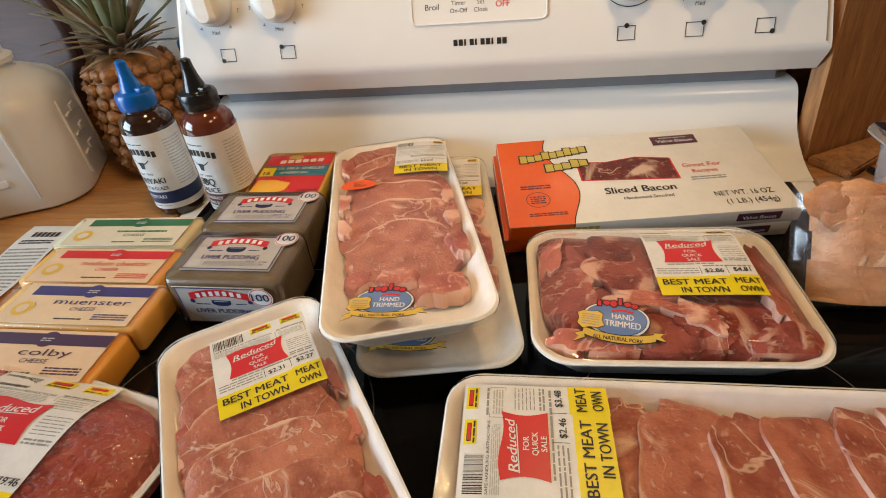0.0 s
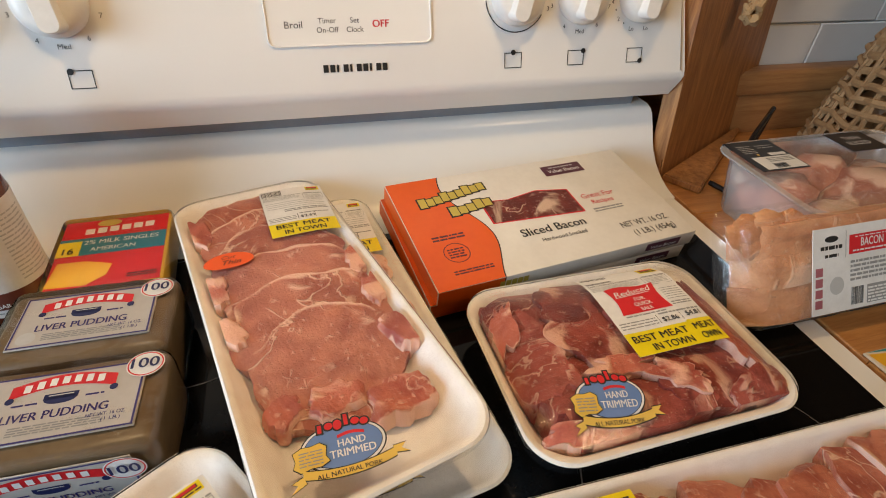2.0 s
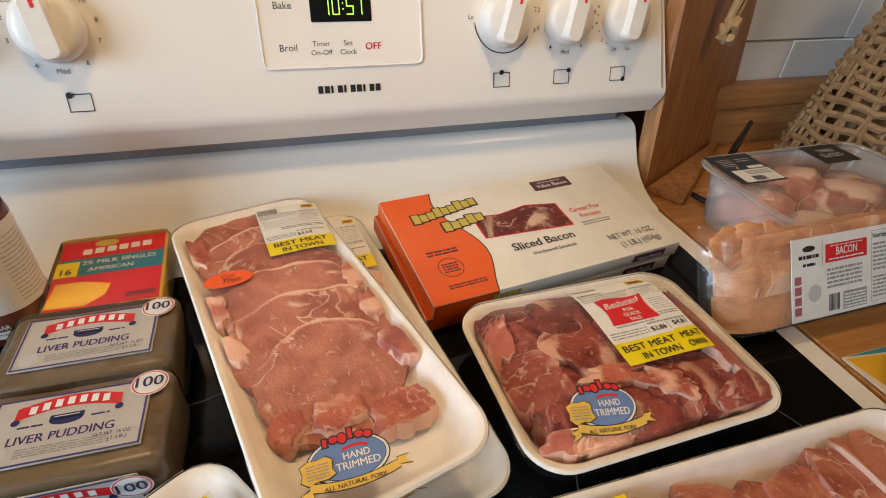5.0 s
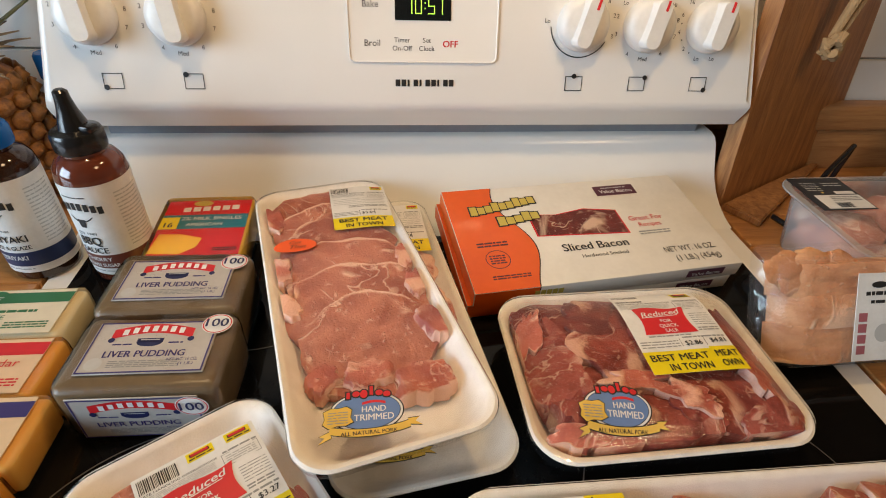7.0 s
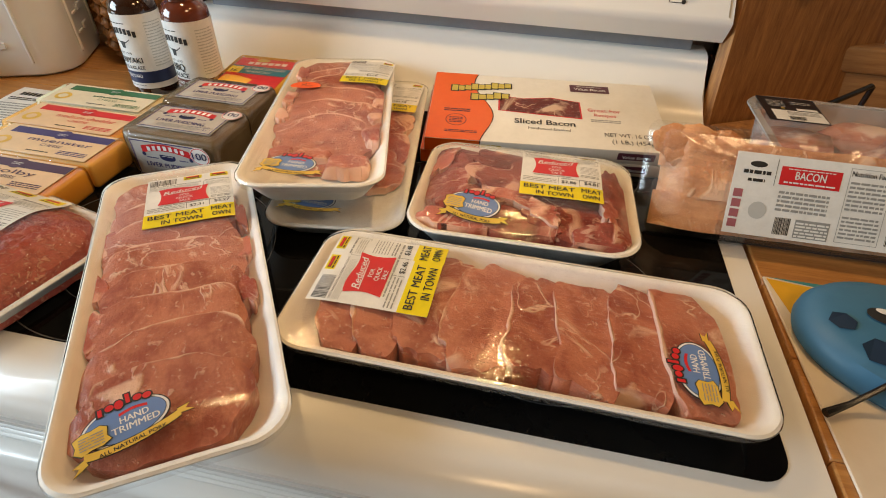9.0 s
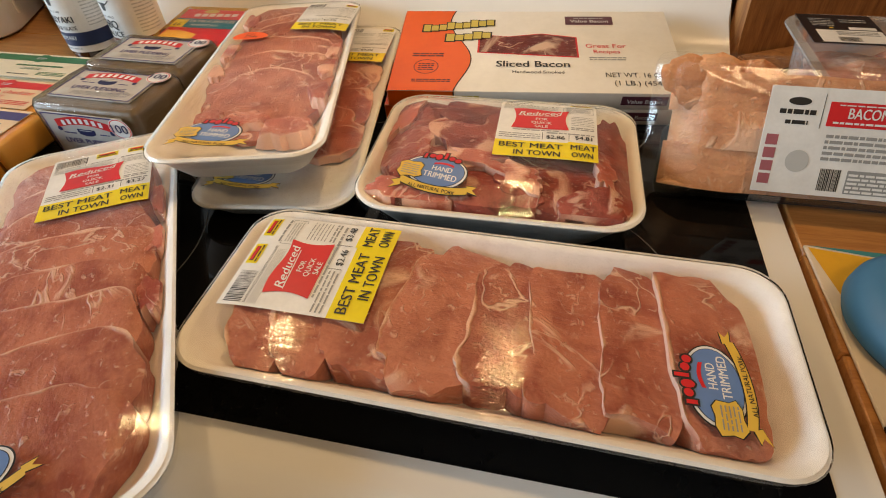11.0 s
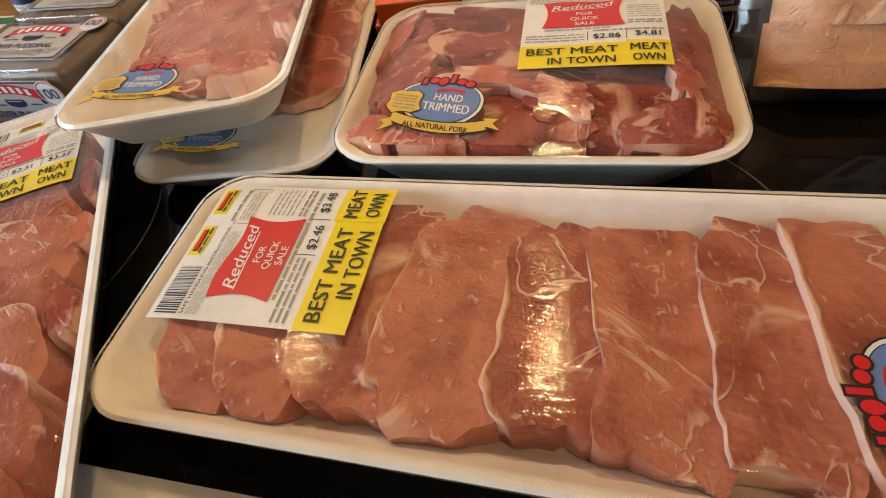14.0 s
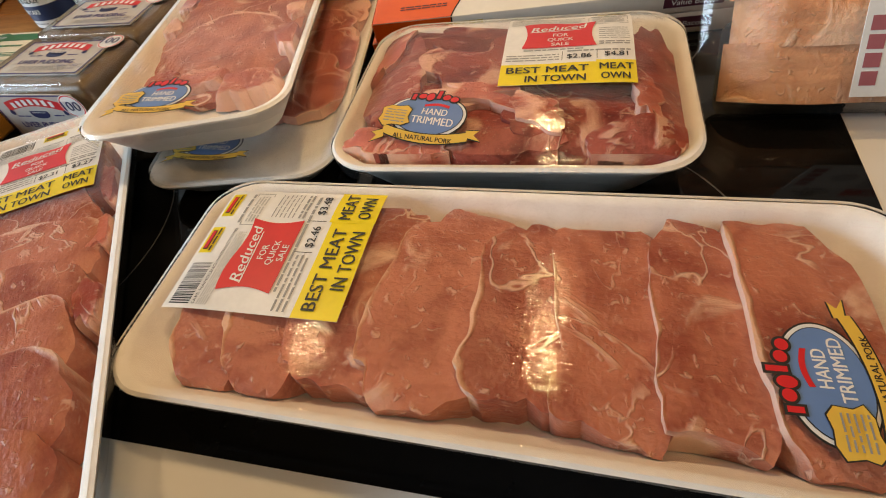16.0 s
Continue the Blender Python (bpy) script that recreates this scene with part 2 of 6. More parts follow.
# ---- helpers of this scene ----
def thing(name, label, category, m, group="", kind=""):
    ob = new(name)
    ob.empty_display_size = 0.02
    ob.matrix_world = m
    return tagged(ob, label, category, group, kind)


def mesh_of(bm, name, material, smooth=True):
    me = bpy.data.meshes.new(name)
    bmesh.ops.recalc_face_normals(bm, faces=bm.faces)
    bm.to_mesh(me)
    bm.free()
    me.materials.append(material)
    if smooth:
        me.shade_smooth()
        me.set_sharp_from_angle(angle=radians(38))
    return me


def part(name, bm, material, parent, label="", m=None, smooth=True):
    ob = new(name, mesh_of(bm, name, material, smooth))
    ob.parent = parent
    if m is not None:
        ob.matrix_local = m
    return tagged(ob, label)


def struct(name, bm, material, label, category, m=None, smooth=True):
    ob = new(name, mesh_of(bm, name, material, smooth))
    if m is not None:
        ob.matrix_world = m
    return tagged(ob, label, category, "", "structure")


def box(x0, x1, y0, y1, z0, z1, bevel=0.0, seg=2, bm=None):
    own = bmesh.new()
    v = bmesh.ops.create_cube(own, size=1)["verts"]
    for p in v:
        p.co = Vector(((x0 + x1) / 2 + p.co.x * (x1 - x0), (y0 + y1) / 2 + p.co.y * (y1 - y0), (z0 + z1) / 2 + p.co.z * (z1 - z0)))
    if bevel:
        bmesh.ops.bevel(own, geom=own.edges[:], offset=bevel, segments=seg, affect="EDGES", profile=0.5)
    if bm is None:
        return own
    return join(bm, own)


def join(bm, own):
    me = bpy.data.meshes.new("join")
    own.to_mesh(me)
    own.free()
    bm.from_mesh(me)
    bpy.data.meshes.remove(me)
    return bm


def rrect(L, W, r, n=6):
    """Outline of a rounded rectangle, anticlockwise."""
    r = max(min(r, L / 2 - 1e-4, W / 2 - 1e-4), 1e-4)
    out = []
    for cx, cy, a0 in ((L / 2 - r, W / 2 - r, 0), (-L / 2 + r, W / 2 - r, 90), (-L / 2 + r, -W / 2 + r, 180), (L / 2 - r, -W / 2 + r, 270)):
        for i in range(n + 1):
            a = radians(a0 + 90 * i / n)
            out.append((cx + r * math.cos(a), cy + r * math.sin(a)))
    return out


def dense(outline, step=0.012):
    """The outline with long sides cut into short pieces."""
    out = []
    for i, a in enumerate(outline):
        b = outline[(i + 1) % len(outline)]
        d = math.dist(a, b)
        k = max(1, int(d / step))
        out += [(a[0] + (b[0] - a[0]) * j / k, a[1] + (b[1] - a[1]) * j / k) for j in range(k)]
    return out


def loft(loops, cap0=True, cap1=True, bm=None):
    """Skin over closed loops of equal count, of 3D points."""
    bm = bm or bmesh.new()
    rows = [[bm.verts.new(p) for p in lp] for lp in loops]
    for a, b in zip(rows, rows[1:]):
        for i in range(len(a)):
            j = (i + 1) % len(a)
            bm.faces.new((a[i], a[j], b[j], b[i]))
    if cap0:
        bm.faces.new(rows[0][::-1])
    if cap1:
        bm.faces.new(rows[-1])
    return bm


def lathe(profile, n=40, bm=None, cap0=True, cap1=True):
    """profile: (radius, z) from below."""
    return loft([[(r * math.cos(2 * math.pi * i / n), r * math.sin(2 * math.pi * i / n), z) for i in range(n)] for r, z in profile], cap0, cap1, bm)


def sweep(points, r, n=8, bm=None):
    """A round bar along points."""
    pts = [Vector(p) for p in points]
    loops = []
    for i, p in enumerate(pts):
        d = (pts[min(i + 1, len(pts) - 1)] - pts[max(i - 1, 0)]).normalized()
        q = d.to_track_quat("Z", "Y")
        rr = r[i] if isinstance(r, (list, tuple)) else r
        loops.append([p + q @ Vector((rr * math.cos(2 * math.pi * k / n), rr * math.sin(2 * math.pi * k / n), 0)) for k in range(n)])
    return loft(loops, True, True, bm)


LETTERS = {}


def letters(text, bold=0.0):
    """Flat mesh of a text of height 1: vertices and faces, and its width."""
    if (text, bold) not in LETTERS:
        cu = bpy.data.curves.new("text", "FONT")
        cu.body, cu.size, cu.fill_mode, cu.resolution_u = text, 1.0, "FRONT", 3
        ob = new("text", cu)
        bpy.context.view_layer.update()
        me = bpy.data.meshes.new_from_object(ob.evaluated_get(bpy.context.evaluated_depsgraph_get()))
        vs = [(v.co.x, v.co.y) for v in me.vertices]
        fs = [tuple(p.vertices) for p in me.polygons]
        bpy.data.objects.remove(ob)
        bpy.data.meshes.remove(me)
        x0, x1 = min(v[0] for v in vs), max(v[0] for v in vs)
        y1 = max(v[1] for v in vs)
        LETTERS[(text, bold)] = ([((x - x0), y) for x, y in vs], fs, x1 - x0, y1)
    return LETTERS[(text, bold)]


STUFF = ("lettering", "white_lettering", "small_print", "barcode", "brand_mark", "digit", "rule", "dot", "burner_sign", "arrow", "dark_bar", "red_mark", "bull_sign", "label_border", "dark_patch")


class Print:
    """What is printed on a label: flat shapes in u, v, one mesh a colour, laid on a surface by place(u, v, h)."""

    def __init__(self):
        self.layers = {}

    def poly(self, material, pts, h=1, name=""):
        self.layers.setdefault((material.name, h, name), []).append((list(pts), [tuple(range(len(pts)))]))

    def rect(self, material, u0, v0, u1, v1, h=1, name="", cut=0.006):
        nu, nv = max(1, int(abs(u1 - u0) / cut)), max(1, int(abs(v1 - v0) / cut))
        vs = [(u0 + (u1 - u0) * i / nu, v0 + (v1 - v0) * j / nv) for j in range(nv + 1) for i in range(nu + 1)]
        fs = [(j * (nu + 1) + i, j * (nu + 1) + i + 1, (j + 1) * (nu + 1) + i + 1, (j + 1) * (nu + 1) + i) for j in range(nv) for i in range(nu)]
        self.layers.setdefault((material.name, h, name), []).append((vs, fs))

    def oval(self, material, u, v, a, b, h=1, name="", n=40):
        vs = [(u, v)]
        fs = []
        for k in range(1, 4):
            vs += [(u + a * k / 3 * math.cos(2 * math.pi * i / n), v + b * k / 3 * math.sin(2 * math.pi * i / n)) for i in range(n)]
        for i in range(n):
            j = (i + 1) % n
            fs.append((0, 1 + i, 1 + j))
            for k in range(2):
                fs.append((1 + k * n + i, 1 + (k + 1) * n + i, 1 + (k + 1) * n + j, 1 + k * n + j))
        self.layers.setdefault((material.name, h, name), []).append((vs, fs))

    def band(self, material, top, bottom, h=1, name=""):
        """A strip between two rows of points."""
        vs = list(bottom) + list(top)
        k = len(bottom)
        self.layers.setdefault((material.name, h, name), []).append((vs, [(i, i + 1, k + i + 1, k + i) for i in range(k - 1)]))

    def text(self, material, s, u, v, size, h=2, align="l", width=None, bold=0.0, slant=0.0, turn=0.0, name="lettering"):
        vs, fs, w, top = letters(s)
        k = size / 0.72
        kx = width / w if width else k
        dx = {"l": 0, "c": -w * kx / 2, "r": -w * kx}[align]
        c, sn = math.cos(radians(turn)), math.sin(radians(turn))
        for rep in range(3 if bold else 1):
            pts = []
            sx, sy = ((0, 0), (1, 0.4), (-1, -0.4))[rep]
            for x, y in vs:
                a, b = dx + x * kx + y * k * slant + sx * size * 0.024, y * k + sy * size * 0.024
                pts.append((u + a * c - b * sn, v + a * sn + b * c))
            self.layers.setdefault((material.name, h + 0.2 * rep, name), []).append((pts, fs))

    def lines(self, material, u0, v0, u1, v1, rows, seed=0, h=1, fill=0.55, words=True):
        """Small print that cannot be read: rows of plain bars."""
        rnd = random.Random(seed)
        step = (v1 - v0) / rows
        for r in range(rows):
            u = u0
            while u < u1 - 0.0008:
                w = rnd.uniform(0.002, 0.009) if words else (u1 - u0)
                e = min(u + w, u1)
                self.rect(material, u, v0 + r * step, e, v0 + (r + fill) * step, h, "small_print", 0.02)
                u = e + 0.0009

    def barcode(self, u0, v0, u1, v1, seed=1, h=1):
        rnd = random.Random(seed)
        u = u0
        while u < u1:
            w = rnd.choice((0.0003, 0.0005, 0.0008))
            self.rect(INK, u, v0, min(u + w, u1), v1, h, "barcode", 0.05)
            u += w + rnd.choice((0.0004, 0.0006))

    def build(self, parent, place, step=0.00022):
        for (mname, h, name), pieces in self.layers.items():
            bm = bmesh.new()
            for vs, fs in pieces:
                vv = [bm.verts.new(place(u, v, h * step)) for u, v in vs]
                for f in fs:
                    try:
                        bm.faces.new([vv[i] for i in f])
                    except ValueError:
                        pass
            bmesh.ops.remove_doubles(bm, verts=bm.verts[:], dist=2e-6)
            me = bpy.data.meshes.new(name or "print")
            bm.to_mesh(me)
            bm.free()
            me.materials.append(bpy.data.materials[mname])
            ob = new(name or "printed_area", me)
            ob.parent = parent
            if name in STUFF:
                ob["kind"] = "stuff"

G = 0.92      # height of the cooktop glass and of the counters


def flat(origin, ux, vx):
    o, a, b = Vector(origin), Vector(ux).normalized(), Vector(vx).normalized()
    nrm = a.cross(b)
    return lambda u, v, h: o + a * u + b * v + nrm * h


# ---- the room ----
struct("floor", box(-2.4, 2.4, -2.6, 0.9, -0.05, 0.0), FLOORM, "brown wooden kitchen floor", "floor")
# Unseen ceiling and room walls, toned dark so the glass reflects little
struct("ceiling", box(-2.4, 2.4, -2.6, 0.9, 2.5, 2.55), UNSEEN_DARK, "unseen dark ceiling that keeps the glass reflections dark", "ceiling")
struct("wall_right", box(2.3, 2.4, -2.6, 0.9, 0, 2.5), ROOM, "plain warm painted wall", "wall")
struct("wall_front", box(-2.4, 2.4, -2.6, -2.5, 0, 2.5), ROOM, "plain warm painted wall", "wall")
bm = box(-2.4, -2.3, -2.5, -1.45, 0, 2.5)
for b in ((-2.4, -2.3, 0.15, 0.8, 0, 2.5), (-2.4, -2.3, -1.45, 0.15, 0, 1.0), (-2.4, -2.3, -1.45, 0.15, 2.2, 2.5)):
    box(*b, bm=bm)
struct("wall_left", bm, WALL, "painted wall with a window opening", "wall")
# back wall of white painted boards, with a shadow gap between courses
bm = box(-2.3, 2.3, 0.735, 0.85, 0, 2.5)
for i, z0 in enumerate((0.92, 1.075, 1.23)):
    for x0, x1 in ((-2.3, -1.2), (-1.198, -0.1), (-0.098, 0.70), (0.702, 2.3)):
        sh = 0.1 * (i % 2)
        box(max(x0 + sh, -2.3), min(x1 + sh, 2.3), 0.727, 0.735, z0, z0 + 0.153, 0.0015, 1, bm)
struct("wall_back", bm, WALL, "white painted board wall behind the range", "wall")

# Unseen panel, added dark to blacken what the cooktop glass mirrors
struct("wall_back_upper", box(-2.3, 2.3, 0.69, 0.726, 1.46, 2.5), UNSEEN_DARK, "unseen dark panel added above the range to darken reflections", "wall")

# ---- counters ----
def counter(name, x0, x1):
    ob = thing(name, "honey-brown oak kitchen counter with a square front edge", "counter", pose((x0 + x1) / 2, 0.38, G))
    w = x1 - x0
    part("base_cabinet", box(-w / 2, w / 2, -0.28, 0.34, -G, -0.042), mat("cabinet_paint", (0.6, 0.58, 0.53), 0.4), ob)
    y, k = -0.34, 0
    rnd = random.Random(len(name))
    while y < 0.34:
        e = min(y + rnd.uniform(0.06, 0.10), 0.345)
        part("plank", box(-w / 2, w / 2, y, e - 0.0006, -0.038, 0.0, 0.0012, 1), COUNTER, ob)
        y = e
    return ob


counter("counter_left", -1.5, -0.3845)
counter("counter_right", 0.3845, 1.6)
# wooden strip along the back of the counters
for nm, x0, x1 in (("backsplash_left", -1.5, -0.395), ("backsplash_right", 0.395, 1.6)):
    bm = box(x0, x1, 0.700, 0.726, G, G + 0.062, 0.003)
    box(x0, x1, 0.694, 0.726, G + 0.062, G + 0.098, 0.006, 3, bm)
    struct(nm, bm, TRIMWOOD, "brown wooden backsplash strip on the counter", "backsplash")

# ---- the range ----
RANGE = thing("electric_range", "white electric kitchen range with a black glass cooktop", "range", pose(0, 0, 0))
bm = bmesh.new()
prof = [(0.05, 0.855), (0.05, 0.872), (0.034, 0.880), (0.030, 0.8845), (0.0298, 0.8890), (0.0345, 0.8894), (0.0345, 0.8912), (0.0296, 0.8916), (0.0298, 0.8962), (0.0345, 0.8966), (0.0345, 0.8984), (0.0304, 0.8988), (0.036, 0.907), (0.050, 0.9165), (0.068, 0.9195), (0.60, 0.9195), (0.60, 0.86)]
loft([[(x, y, z) for y, z in prof] for x in (-0.381, -0.379, 0.379, 0.381)], True, True, bm)
for v in bm.verts:
    if abs(v.co.x) > 0.380 and v.co.z > 0.91:
        v.co.z -= 0.0025
part("cooktop_frame", bm, ENAMEL, RANGE, "glossy white enamel frame round the glass")
ol = dense(rrect(0.711, 0.496, 0.022, 8), 0.03)
bm = loft([[(x, y + 0.3325, z) for x, y in ol] for z in (0.915, G)], False, True)
part("glass_top", bm, GLASS, RANGE, "black ceramic glass cooktop", smooth=False)


def ring(cx, cy, r, w=0.0011):
    n = 96
    bm = bmesh.new()
    a = [bm.verts.new((cx + r * math.cos(2 * math.pi * i / n), cy + r * math.sin(2 * math.pi * i / n), G + 0.0003)) for i in range(n)]
    b = [bm.verts.new((cx + (r - w) * math.cos(2 * math.pi * i / n), cy + (r - w) * math.sin(2 * math.pi * i / n), G + 0.0003)) for i in range(n)]
    for i in range(n):
        bm.faces.new((a[i], a[(i + 1) % n], b[(i + 1) % n], b[i]))
    part("burner_ring", bm, RING, RANGE, "thin grey printed burner circle")


for c in ((-0.18, 0.20, 0.115), (-0.18, 0.20, 0.075), (-0.17, 0.47, 0.08), (0.19, 0.215, 0.105), (0.175, 0.46, 0.115), (0.0, 0.46, 0.055)):
    ring(*c)
# front of the range: vent trim, oven door and its handle
bm = box(-0.378, 0.378, 0.046, 0.30, 0.825, 0.862, 0.004)
for z in (0.832, 0.841, 0.850):
    box(-0.36, 0.36, 0.041, 0.047, z, z + 0.0045, 0.002, 1, bm)
part("vent_trim", bm, ENAMEL, RANGE)
part("oven_door", box(-0.378, 0.378, 0.030, 0.30, 0.20, 0.815, 0.012, 3), ENAMEL, RANGE)
part("drawer_front", box(-0.378, 0.378, 0.034, 0.30, 0.03, 0.19, 0.01, 3), ENAMEL, RANGE)
part("range_body", box(-0.376, 0.376, 0.31, 0.66, 0.0, 0.858), ENAMEL, RANGE)
bm = sweep([(-0.34, 0.03, 0.775), (-0.335, 0.0, 0.777), (-0.31, -0.018, 0.778), (0.31, -0.018, 0.778), (0.335, 0.0, 0.777), (0.34, 0.03, 0.775)], 0.013, 12)
part("door_handle", bm, ENAMEL, RANGE)
# backguard: lower panel with a swept foot
bm = bmesh.new()
foot = [(0.553, 0.9200, 0.381), (0.572, 0.9235, 0.381), (0.588, 0.931, 0.380), (0.600, 0.943, 0.377), (0.608, 0.960, 0.372), (0.617, 0.985, 0.369), (0.624, 1.000, 0.368), (0.629, 1.0065, 0.367), (0.637, 1.0095, 0.366), (0.665, 1.0095, 0.366), (0.665, 0.90, 0.381)]
loft([[(s * w, y, z) for y, z, w in foot] for s in (-1, -0.985, 0, 0.985, 1)], True, True, bm)
part("backguard_panel", bm, ENAMEL, RANGE, "white enamel splash panel under the controls")
part("backguard_seam", box(-0.345, 0.345, 0.640, 0.70, 1.0, 1.06), GREY, RANGE, "grey recessed gap under the control panel")
SL = 0.27     # the face leans back
FY, FZ = 0.5975, 1.060
bm = bmesh.new()
sect = [(0.622, 1.0275, 0.3725), (0.614, 1.0300, 0.3735), (0.6005, 1.051, 0.3735), (0.5975, 1.0575, 0.3730), (0.5985, 1.0640, 0.372), (0.5985 + 0.20 * SL, 1.264, 0.340), (0.664, 1.272, 0.338), (0.70, 1.272, 0.338), (0.70, 1.0275, 0.3725)]
loft([[(s * w, y, z) for y, z, w in sect] for s in (-1, -0.97, 0, 0.97, 1)], True, True, bm)
bmesh.ops.bevel(bm, geom=[e for e in bm.edges if abs(abs(e.verts[0].co.x) - abs(e.verts[1].co.x)) < 0.04 and e.verts[0].co.x * e.verts[1].co.x > 0 and min(abs(v.co.x) for v in e.verts) > 0.336 and abs(e.verts[0].co.z - e.verts[1].co.z) > 0.1], offset=0.006, segments=3, affect="EDGES")
PANEL = part("control_panel", bm, ENAMEL, RANGE, "white enamel control panel with knobs and a display")
# local frame of the slanted face: u along x, v up the face from the crease
fv = Vector((0, SL, 1)).normalized()
face = flat((0, 0.5985 - 0.0004, 1.0640), (1, 0, 0), fv)


def fvz(z):
    return (z - 1.064) / fv.z


pr = Print()
for u in (-0.305, -0.229, 0.161, 0.232, 0.303):      # burner signs
    v = fvz(1.082)
    for a in ((-0.0095, -0.0075, 0.0095, -0.0067), (-0.0095, 0.0067, 0.0095, 0.0075), (-0.0095, -0.0075, -0.0087, 0.0075), (0.0087, -0.0075, 0.0095, 0.0075)):
        pr.rect(INK, u + a[0], v + a[1], u + a[2], v + a[3], 1, "burner_sign", 0.05)
for u, du, dv in ((-0.305, -0.007, -0.006), (-0.229, -0.007, 0.0065), (0.161, 0.0, 0.0075), (0.232, 0.0085, 0.0065), (0.303, 0.0075, -0.006)):
    pr.oval(INK, u + du, fvz(1.082) + dv, 0.0026, 0.0026, 2, "burner_sign", 16)
# brand: a plain dark bar broken into short blocks
for i in range(10):
    pr.rect(INK, -0.0295 + i * 0.0062, fvz(1.0785), -0.0295 + i * 0.0062 + (0.002 if i in (2, 4, 7) else 0.0047), fvz(1.085), 1, "brand_mark", 0.05)
# buttons
pr.text(INK, "Broil", -0.052, fvz(1.116), 0.0062, align="c")
pr.text(INK, "Bake", -0.053, fvz(1.1505), 0.0062, align="c")
pr.oval(INK, -0.053, fvz(1.133), 0.0012, 0.0012, 1, "dot", 12)
pr.oval(INK, -0.053, fvz(1.166), 0.0012, 0.0012, 1, "dot", 12)
pr.text(INK, "Timer", -0.022, fvz(1.1195), 0.0048, align="c")
pr.text(INK, "On-Off", -0.022, fvz(1.112), 0.0048, align="c")
pr.text(INK, "Set", 0.003, fvz(1.1195), 0.0048, align="c")
pr.text(INK, "Clock", 0.003, fvz(1.112), 0.0048, align="c")
pr.text(RED, "OFF", 0.027, fvz(1.1155), 0.0065, align="c", bold=0.01)
for z, s in ((1.118, -1), (1.150, 1)):
    for sg in (-1, 1):
        c = fvz(z)
        pr.poly(INK, [(0.055, c + s * 0.0035), (0.055, c + s * 0.0022), (0.055 + sg * 0.0045, c - s * 0.0037), (0.055 + sg * 0.0045, c - s * 0.0024)][::sg], 1, "arrow")
# scales round the knobs
KN = [(-0.315, 1.139, 8), (-0.235, 1.139, 8), (0.163, 1.1385, -16), (0.2345, 1.1385, -14), (0.3045, 1.1385, -12)]
for i, (u, z, tw) in enumerate(KN):
    v = fvz(z)
    if i in (0, 1, 3):
        for tx, a in (("Lo", 140), ("2", 165), ("3", 195), ("4", 238), ("Med", 270), ("6", 305), ("7", 342), ("8", 10), ("Hi", 38)):
            pr.text(INK, tx, u + 0.034 * math.cos(radians(a)), v + 0.033 * math.sin(radians(a)) - 0.002, 0.0042, align="c")
    elif i == 4:
        for tx, a in (("Lo", 255), ("Lo", 285), ("2", 222), ("4", 190), ("6", 160), ("Hi", 135)):
            pr.text(INK, tx, u + 0.034 * math.cos(radians(a)), v + 0.033 * math.sin(radians(a)) - 0.002, 0.0042, align="c")
        for a in (205, 175, 235):
            pr.oval(INK, u + 0.032 * math.cos(radians(a)), v + 0.032 * math.sin(radians(a)), 0.0008, 0.0008, 1, "dot", 10)
    else:
        pr.text(INK, "Lo", u - 0.036, v + 0.001, 0.0042, align="c")
        top, bot = [], []
        for k in range(25):
            a = radians(185 + k * 6)
            top.append((u + 0.0325 * math.cos(a), v + 0.0325 * math.sin(a)))
            bot.append((u + 0.0315 * math.cos(a), v + 0.0315 * math.sin(a)))
        pr.band(INK, top, bot, 1, "dial_arc")
        for tx, a in (("2", 15), ("3", 342), ("8", 40)):
            pr.text(INK, tx, u + 0.036 * math.cos(radians(a)), v + 0.035 * math.sin(radians(a)) - 0.002, 0.0042, align="c")
    pr.text(INK, "OFF", u + 0.004, v + 0.0315, 0.0042, align="c")
pr.build(PANEL, lambda u, v, h: face(u, v, h))
# raised frame of the clock panel
bm = bmesh.new()
fr = dense(rrect(0.152, 0.100, 0.006, 5), 0.03)
cz = fvz(1.149)
loft([[face(x * k, cz + y * k2, h) for x, y in fr] for k, k2, h in ((1, 1, -0.001), (0.995, 0.992, 0.0014), (0.985, 0.978, 0.0014), (0.978, 0.968, 0.0004), (0.97, 0.96, 0.0003))], False, True, bm)
CLOCK = part("clock_panel", bm, ENAMEL, RANGE, "raised white frame with oven buttons")
bm = bmesh.new()
dr = rrect(0.056, 0.026, 0.001, 2)
loft([[face(-0.001 + x, fvz(1.152) + y, h) for x, y in dr] for h in (0.0002, 0.0009)], False, True, bm)
part("clock_display", bm, mat("black_display", (0.008, 0.010, 0.010), 0.12), RANGE, "black display with green digits", smooth=False)
pr = Print()
SEG = mat("green_digits", (0.45, 0.85, 0.08), 0.4, emit=1.1)
segs = {"1": "bc", "0": "abcdef", "5": "afgcd"}
cells = {"a": (0, 1, 1, 1), "g": (0, .5, 1, .5), "d": (0, 0, 1, 0), "f": (0, .5, 0, 1), "b": (1, .5, 1, 1), "e": (0, 0, 0, .5), "c": (1, 0, 1, .5)}
for ch, u in (("1", -0.018), ("0", -0.0085), ("5", 0.0045), ("1", 0.0125)):
    for s in segs[ch]:
        x0, y0, x1, y1 = cells[s]
        w, hh = 0.0058, 0.0135
        a, b, c, d = u + x0 * w, fvz(1.1455) + y0 * hh, u + x1 * w, fvz(1.1455) + y1 * hh
        pr.rect(SEG, min(a, c) - 0.0005, min(b, d) - 0.0005, max(a, c) + 0.0005, max(b, d) + 0.0005, 5, "digit", 0.1)
